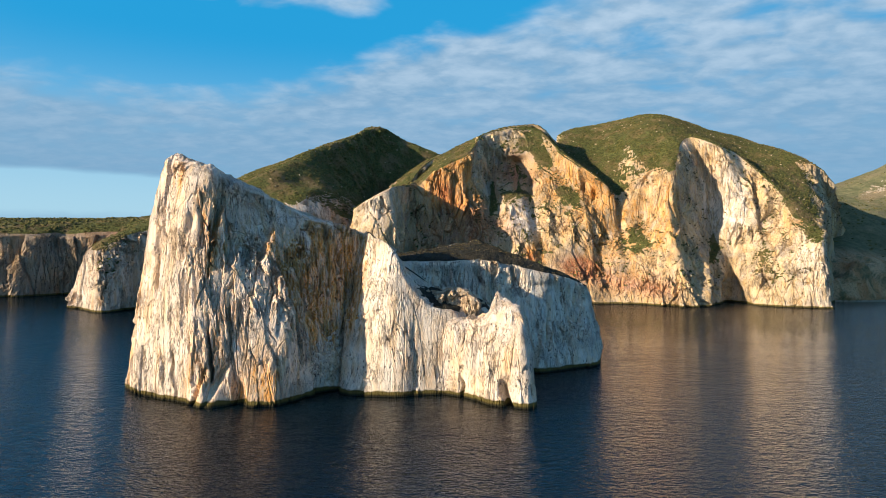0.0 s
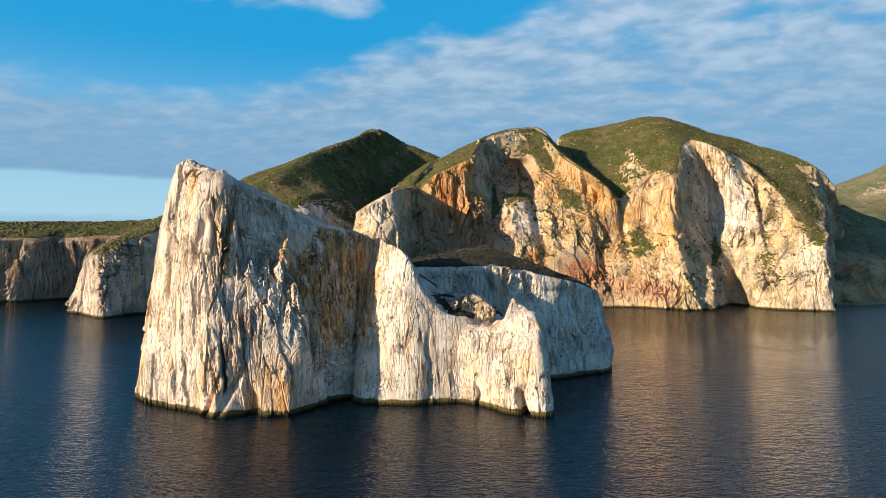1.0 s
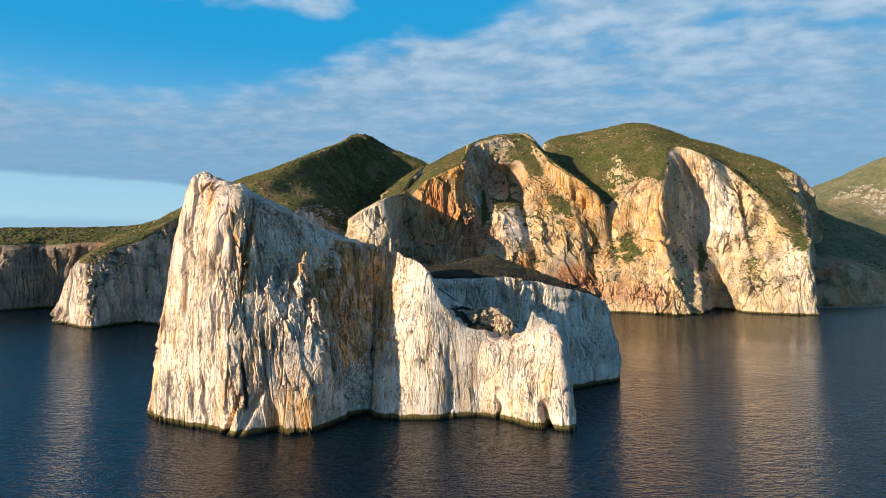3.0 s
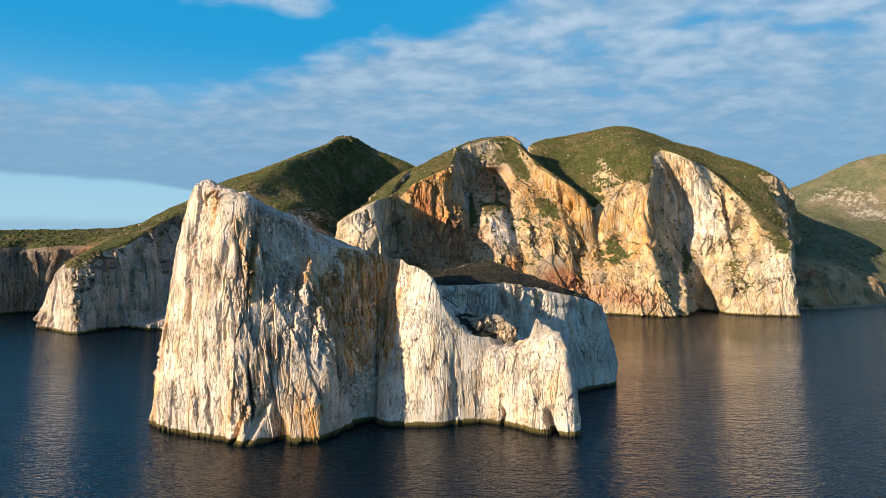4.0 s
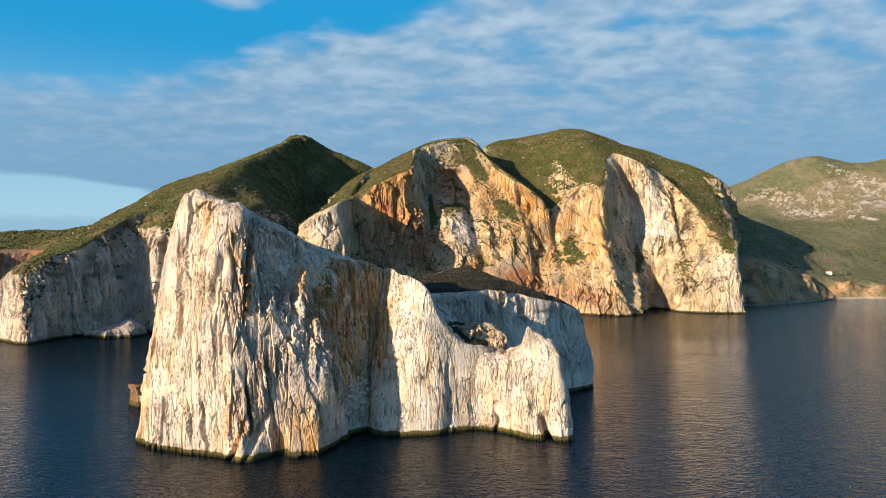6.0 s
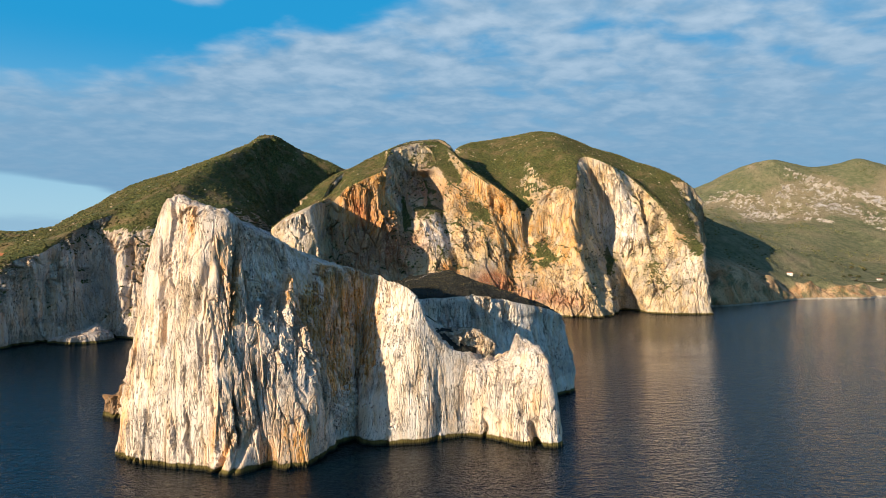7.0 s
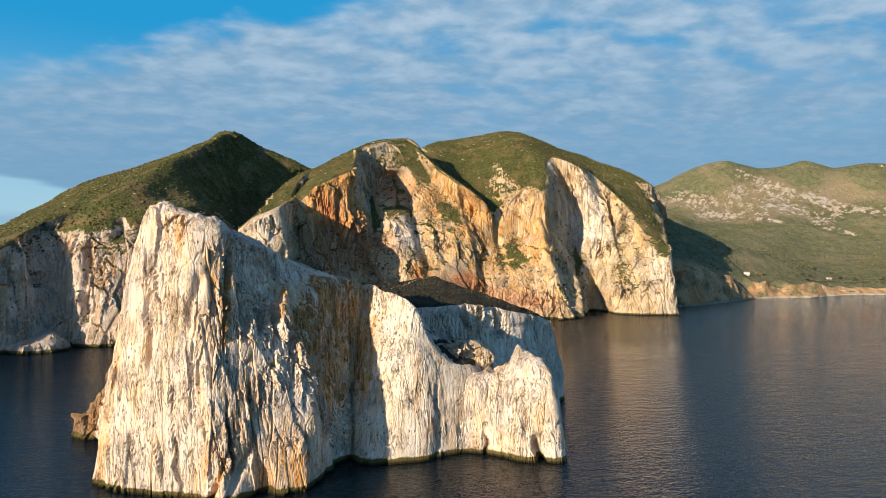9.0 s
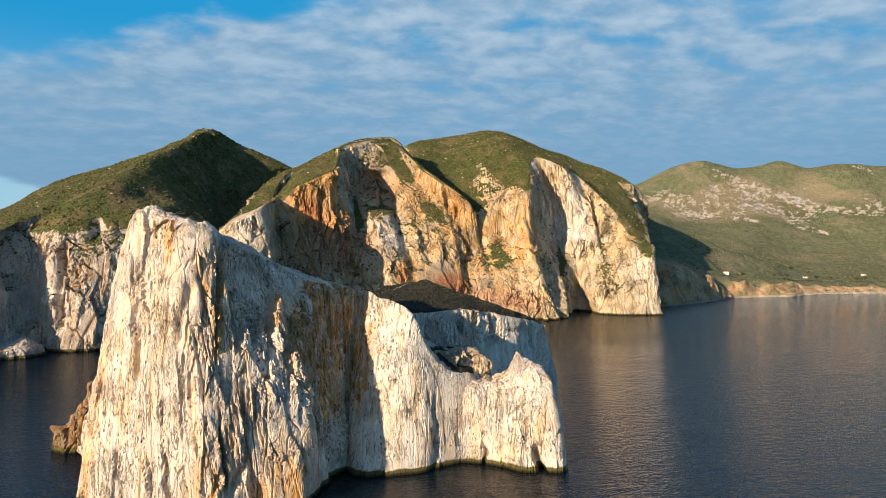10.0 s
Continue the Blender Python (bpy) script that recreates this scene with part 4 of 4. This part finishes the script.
# bands of rock: start, end, spread, strength
BANDS = ((1050, 1365, 1115, 1315, 13, 1.0), (1110, 1319, 1180, 1236, 13, 1.0), (1180, 1236, 1250, 1170, 14, 1.2), (1069, 1165, 1110, 1112, 9, 0.9), (960, 1218, 990, 1188, 11, 0.9), (1020, 1290, 1000, 1240, 16, 0.5),
         (870, 1370, 945, 1290, 28, 0.7), (880, 1280, 940, 1268, 16, 0.8), (1235, 1170, 1310, 1150, 13, 1.2), (1300, 1150, 1360, 1165, 16, 0.9), (1020, 1332, 980, 1320, 12, 0.7), (1100, 1285, 1060, 1300, 14, 0.5),
         (1100, 1180, 1180, 1200, 18, 0.6), (1415, 1298, 1440, 1272, 8, 0.8), (1090, 1250, 1130, 1180, 12, 0.6))
rocky = np.zeros(fp.shape[:2])
for x0, y0, x1, y1, spread, strong in BANDS:
    f = np.clip(((fp[..., 0] - x0) * (x1 - x0) + (fp[..., 1] - y0) * (y1 - y0)) / ((x1 - x0) ** 2 + (y1 - y0) ** 2), 0, 1)
    away = np.hypot(fp[..., 0] - x0 - f * (x1 - x0), fp[..., 1] - y0 - f * (y1 - y0))
    rocky = np.maximum(rocky, strong * np.exp(-(away / (1.35 * spread)) ** 2))
rocky = rocky * smooth(fbm(fp / 16.0 + 2.0, 4, 0.65), -0.08, 0.24)
fp[..., 2] += 5.0 * rocky * (0.5 + ridged(fp / 14.0, 3, 0.6))
bare = blobs(fp, ((900, 1290, 150, 130, 50, 1.0), (1100, 1330, 200, 110, 45, 1.0), (1230, 1290, 185, 110, 40, 1.0), (1380, 1220, 175, 80, 30, 0.8), (980, 1450, 270, 60, 15, 0.6), (1090, 1240, 150, 60, 40, 0.8), (650, 870, 50, 50, 30, 0.45))) * (0.7 + 0.9 * fbm(fp / 70.0, 4)) + 0.7 * rocky
soil = smooth(ftv, 0.0, 0.15)[None, :] * np.maximum(smooth(ftv, 1.5, 1.15)[None, :], smooth(ftv, 2.6, 2.0)[None, :] * smooth(fp[..., 0], 560, 480))
soil = soil * smooth(fbm(fp / 17.0 + 3.0, 4, 0.6), -0.55, -0.12)
me = grid_mesh("far_hills", fp, False, HILL, {"ochre": bare, "red": soil}, flat=False)
tagged(new("far_hills", me), "distant green hills with pale rock bands above an orange earth shore", "hill", kind="structure")

# ---- scrub ----
r = np.random.default_rng(11)
for name, gp, at, count, lo, hi, label in (
        ("scrub", left_p, left_at, 20000, 0.4, 1.4, "dense low green maquis scrub on the hillside"),
        ("scrub", main_p, main_at, 28000, 0.38, 1.3, "dense low green maquis scrub on the domes and ledges"),
        ("scrub", farleft_p, farleft_at, 9000, 0.7, 1.9, "dark low scrub along the cliff top")):
    where = scatter(gp, at["veg"], count, r)
    size = lo + (hi - lo) * r.uniform(0, 1, count) ** 2
    me = lumps(name, where, size, 0.5, 0.28, SCRUB, r)
    tagged(new(name, me), label, "scrub", kind="stuff")

for gp, count, label in ((main_p, 6500, "dark shrubs rooted on the ledges of the golden cliffs"), (left_p, 2200, "dark shrubs rooted on the ledges of the grey cliffs")):
    gn = normals(gp, False)[..., 2]
    hold = smooth(gn, 0.42, 0.62) * smooth(fbm(gp / 26.0 + 6.0, 3), -0.12, 0.30) * smooth(gp[..., 2], 10, 25) * smooth(gn, 0.85, 0.7)
    hold = np.maximum(hold, 0.8 * blobs(gp, ((50, 712, 132, 16, 16, 1.0), (66, 670, 92, 8, 16, 0.7), (40, 655, 55, 14, 12, 0.6))) * smooth(fbm(gp / 8.0, 3), -0.1, 0.2))
    where = scatter(gp, hold, count, r, 0.12)
    me = lumps("ledge_shrubs", where, 0.3 + 1.0 * r.uniform(0, 1, count) ** 2.5, 0.75, 0.3, SCRUB, r)
    tagged(new("ledge_shrubs", me), label, "shrubs", kind="stuff")

where = scatter(block_p, block_at["veg"], 9000, r, 0.3)
me = lumps("heath", where, 0.12 + 0.33 * r.uniform(0, 1, 9000) ** 2, 0.5, 0.35, HEATHER, r)
tagged(new("heath", me), "low dark heath cushions over the flat rock top", "heath", kind="stuff")

# ---- islet ----
islet = Land(True)
islet.section((-153.5, 300, -2), (-152, 299, 5), (-149.5, 300, 10), (-146.5, 303, 12))
islet.section((-146.5, 294, -2), (-145.5, 295, 6), (-144.5, 297, 12), (-144, 302, 17))
islet.section((-138.5, 296, -2), (-138.5, 297, 8), (-139.5, 299, 17), (-141, 303, 22))
islet.section((-131.5, 302, -2), (-132.5, 303, 10), (-135.5, 304, 19), (-138.5, 305, 23))
islet.section((-135.5, 312, -2), (-136.5, 311, 8), (-138.5, 309, 16), (-140.5, 307, 19))
islet.section((-146.5, 310, -2), (-146.5, 308, 5), (-145.5, 307, 11), (-144.5, 305, 14))
p, n, at, me = build_land(islet, "islet", DARKROCK, 0.4, 3, 0.5, 0.8, 1.5, split=1.6, crown=4.0, green=(0.99, 1.01))
tagged(new("sea_rock", me), "small jagged brown rock standing in the sea", "rock")

# ---- loose rock on the stack ----
r = np.random.default_rng(5)


def heap(name, label, mat, count, centre, spread, lo, hi):
    """Boulders lying over a slope: spread is the half size in x and y, and the rise per metre in x and y."""
    sx, sy, ux, uy = spread
    u, v = r.normal(0, 0.5, (2, count))
    xy = np.stack([centre[0] + u * sx, centre[1] + v * sy, centre[2] + u * sx * ux + v * sy * uy], -1)
    me = lumps(name, xy, lo + (hi - lo) * r.uniform(0, 1, count) ** 3, 0.8, 0.35, mat, r)
    return tagged(new(name, me), label, "boulders", kind="stuff")


RUBBLE = limestone("rubble", (0.64, 0.53, 0.39), (0.54, 0.38, 0.22), (0.40, 0.33, 0.25), 0.8)
slope = blobs(tower_p, ((-52, 246, 11, 4.5, 7, 1.0), (-57, 240, 14, 3.5, 6, 0.8), (-49, 249, 16, 4, 6, 0.8)))
where = scatter(tower_p, slope, 420, r, 0.2)
me = lumps("boulder_pile", where, 0.25 + 1.1 * r.uniform(0, 1, 420) ** 3, 0.8, 0.35, STONE, r, 0.4)
tagged(new("boulder_pile", me), "pale fallen limestone boulders heaped in the alcove", "boulders", kind="stuff")
knoll = Land(True)
for k in range(9):
    a_ = k * 6.2832 / 9
    out = 1.0 + 0.22 * math.sin(2.3 * k + 1.0)
    ca, sa = math.cos(a_) * out, math.sin(a_) * out
    knoll.section((-5 + 9.5 * ca, 254 + 6 * sa, 27), (-5 + 8.5 * ca, 254 + 5.2 * sa, 34), (-5.5 + 6 * ca, 254 + 3.6 * sa, 38.5), (-6 + 2.4 * ca, 254 + 1.4 * sa, 40.5))
p, n, at, me = build_land(knoll, "knoll", RUBBLE, 0.3, 3, 0.35, 0.6, 1.0, split=1.4, green=(0.97, 1.0), crown=1.6)
part("knoll", me, stack, "brown broken knoll of rubbly rock")
heap("rubble_ledge", "brown rubble and stones lying on the rock ledge", RUBBLE, 520, (-11, 261, 37.3), (13, 9, -0.27, 0.04), 0.25, 1.0)

# ---- stones on the slopes ----
for gp, at, count in ((main_p, main_at, 1100), (left_p, left_at, 450)):
    where = scatter(gp, at["veg"], count, r, 0.3)
    me = lumps("loose_stones", where, 0.3 + 1.1 * r.uniform(0, 1, count) ** 3.5, 0.7, 0.35, RUBBLE, r, 0.4)
    tagged(new("loose_stones", me), "pale limestone outcrops and stones among the scrub", "stones", kind="stuff")


# ---- the far shore ----
def ground_at(x, y):
    d = (fp[..., 0] - x) ** 2 + (fp[..., 1] - y) ** 2
    return float(fp.reshape(-1, 3)[int(np.argmin(d))][2])


def plain(name, colour, rough=0.8, grain=3.0):
    m, n = material(name)
    p = n.add("ShaderNodeNewGeometry").outputs["Position"]
    k = n.noise(p, grain, 5, 0.65)
    finish(n, n.mix(n.step(k, 0.35, 0.7), tuple(0.8 * v for v in colour), colour), rough, k, 0.3, 0.05)
    return m


PLASTER = plain("white_plaster", (0.78, 0.76, 0.71))
TILES = plain("roof_tiles", (0.42, 0.19, 0.11))
WOOD = plain("painted_wood", (0.12, 0.16, 0.15))
GLASS = plain("dark_window", (0.03, 0.035, 0.04), 0.15)
TRACK = plain("dusty_track", (0.52, 0.44, 0.33), 0.95, 0.4)
BARK = plain("bark", (0.14, 0.10, 0.07))


def box(name, size, at, mat, parent, bevel=0.02):
    b = bmesh.new()
    bmesh.ops.create_cube(b, size=1.0)
    for v in b.verts:
        v.co = Vector((v.co.x * size[0] + at[0], v.co.y * size[1] + at[1], v.co.z * size[2] + at[2]))
    bmesh.ops.bevel(b, geom=list(b.edges), offset=bevel, segments=1, affect="EDGES")
    me = bpy.data.meshes.new(name)
    b.to_mesh(me)
    b.free()
    me.materials.append(mat)
    return part(name, me, parent)


def house(x, y, turn, wide, deep, tall, label):
    h = thing("house", label, "house", "houses on the far shore")
    h.matrix_world = pose(x, y, ground_at(x, y) - 0.3, 0, 0, turn)
    box("wall", (wide, deep, tall), (0, 0, tall / 2), PLASTER, h)
    b = bmesh.new()
    ww, dd, rise = wide / 2 + 0.4, deep / 2 + 0.4, 0.22 * deep
    vs = [b.verts.new(c) for c in ((-ww, -dd, tall), (ww, -dd, tall), (ww, dd, tall), (-ww, dd, tall), (-ww, 0, tall + rise), (ww, 0, tall + rise))]
    for f in ((0, 1, 5, 4), (2, 3, 4, 5), (1, 2, 5), (3, 0, 4), (3, 2, 1, 0)):
        b.faces.new([vs[i] for i in f])
    me = bpy.data.meshes.new("roof")
    b.to_mesh(me)
    b.free()
    me.materials.append(TILES)
    part("roof", me, h, "low tiled roof")
    box("door", (1.0, 0.08, 2.1), (0, -deep / 2 - 0.03, 1.05), WOOD, h)
    for k in (-1, 1):
        pane = box("window", (1.1, 0.08, 1.2), (k * wide * 0.3, -deep / 2 - 0.03, 1.6), GLASS, h)
        box("sill", (1.3, 0.2, 0.08), (k * wide * 0.3, -deep / 2 - 0.08, 0.96), PLASTER, pane)
    return h


house(588, 801, -35, 7.0, 5.5, 4.4, "small white plastered house on the shore terrace")
house(770, 834, -20, 6.0, 4.0, 2.6, "low white shed beside the shore track")
house(905, 845, -25, 6.5, 4.5, 2.8, "low pale building behind the beach")


def ribbon(name, points, half, mat, label, category):
    """A track laid over the far ground."""
    a = np.array([(x, y, 0) for x, y in points], float)[:, None, :]
    t = np.linspace(0, len(a) - 1 - 1e-6, 24 * len(a))
    line = spline(a, t, False)[:, 0]
    d = np.gradient(line, axis=0)
    d /= np.linalg.norm(d, axis=1)[:, None]
    side = np.stack([-d[:, 1], d[:, 0], 0 * d[:, 0]], -1)
    rows = np.stack([line + side * half * k for k in (-1, -0.3, 0.3, 1)], 1)
    for i in range(rows.shape[0]):
        for j in range(4):
            rows[i, j, 2] = ground_at(rows[i, j, 0], rows[i, j, 1])
    rows[..., 2] = rows[..., 2].max(1, keepdims=True) + 0.5
    me = grid_mesh(name, rows, False, mat, {}, flat=False)
    return tagged(new(name, me), label, category, kind="structure")


ribbon("track", ((700, 812), (760, 818), (840, 806), (920, 795), (1040, 770)), 2.6, TRACK, "pale dusty track along the shore terrace", "road")


def tree(x, y, tall, width):
    t = thing("tree", "small dark round-crowned tree on the far slope", "tree", "trees on the far shore")
    z = ground_at(x, y)
    t.matrix_world = pose(x, y, z - 0.2)
    b = bmesh.new()
    bmesh.ops.create_cone(b, cap_ends=True, segments=7, radius1=0.06 * tall, radius2=0.025 * tall, depth=0.55 * tall, matrix=pose(0, 0, 0.27 * tall))
    for k in range(3):
        bmesh.ops.create_cone(b, cap_ends=True, segments=5, radius1=0.025 * tall, radius2=0.01 * tall, depth=0.4 * tall,
                              matrix=pose(0, 0, 0.45 * tall, 35, 0, 120 * k) @ pose(0, 0, 0.18 * tall))
    me = bpy.data.meshes.new("trunk")
    b.to_mesh(me)
    b.free()
    me.materials.append(BARK)
    part("trunk", me, t)
    k = 70
    w_ = r.normal(0, 1, (k, 3))
    w_ *= (r.uniform(0.2, 1, k) ** 0.4 / np.linalg.norm(w_, axis=1))[:, None]
    c = w_ * np.array((width / 2, width / 2, 0.32 * tall)) + np.array((0, 0, 0.66 * tall))
    part("crown", lumps("crown", c, width * r.uniform(0.10, 0.2, k), 0.8, 0.35, TREE_LEAF, r, 0.5), t)


for x, y, tall in ((812, 870, 5), (800, 892, 6), (788, 905, 5.5), (775, 914, 5), (762, 918, 6), (748, 921, 5), (735, 926, 5.5), (720, 930, 5), (704, 934, 6), (690, 940, 5), (672, 946, 5.5),
                   (612, 806, 4), (628, 812, 4.5), (700, 826, 4), (715, 830, 5), (735, 836, 4.5), (790, 832, 5), (815, 828, 4), (860, 820, 5), (885, 826, 4.5), (940, 815, 5), (970, 812, 5.5), (1000, 800, 5)):
    tree(x, y, tall, tall * 1.1)

# pale crags in bands across the far hills
CRAG = limestone("crag_stone", (0.60, 0.55, 0.48), (0.50, 0.41, 0.30), (0.46, 0.42, 0.37), 3.5)
k = 30000
where = scatter(fp, rocky ** 2.0, k, r, 0.05)
me = lumps("crags", where, 0.35 + 1.7 * r.uniform(0, 1, k) ** 5.0, 0.5, 0.5, CRAG, r, 0.5)
tagged(new("crags", me), "bands of pale limestone crags across the distant hills", "rock", kind="stuff")

# scrub tufts over the far slopes
k = 16000
where = scatter(fp, np.ones(fp.shape[:2]) * (smooth(ftv, 1.6, 2.2) * smooth(ftv, 6.2, 5.5))[None, :], k, r)
where = where[smooth(fbm(where / 60.0, 3), -0.1, 0.3) > r.uniform(0, 1, k)]
me = lumps("scrub", where, 0.7 + 1.4 * r.uniform(0, 1, len(where)) ** 2, 0.6, 0.3, SCRUB, r)
tagged(new("scrub", me), "sparse green scrub on the distant slopes", "scrub", kind="stuff")

foot = Land(True)
foot.section((-260.9, 520.7, -3), (-258.2, 519.6, 2.2), (-254.2, 520.7, 4), (-247.4, 525.1, 4.9))
foot.section((-248.8, 510.8, -3), (-247.4, 513, 3.6), (-244.8, 516.3, 6.3), (-242.1, 522.9, 7.6))
foot.section((-233.9, 508.6, -3), (-233.9, 510.8, 4.5), (-232.6, 515.2, 8.5), (-231.2, 521.8, 10.7))
foot.section((-220.4, 513, -3), (-221.8, 515.2, 4.5), (-224.5, 518.5, 8.9), (-227.2, 522.9, 12))
foot.section((-216.4, 529.5, -3), (-219.1, 529.5, 4.5), (-223.2, 529.5, 8.5), (-227.2, 527.3, 11.6))
foot.section((-236.7, 540.5, -3), (-236.7, 538.3, 3.6), (-235.3, 535, 6.7), (-233.9, 529.5, 8.9))
foot.section((-258.2, 536.1, -3), (-256.9, 533.9, 2.7), (-252.8, 531.7, 4.5), (-246.1, 528.4, 5.8))
p, n, at, me = build_land(foot, "foot_rock", GREY, 0.5, 3, 0.7, 1.6, 1.5, split=1.7, big=1.5, crown=3.0, whites=((-235, 508, 8, 20, 20, 0.3),), green=(0.97, 1.0))
tagged(new("foot_rock", me), "pale lumpy rock at the foot of the grey cliff", "rock")
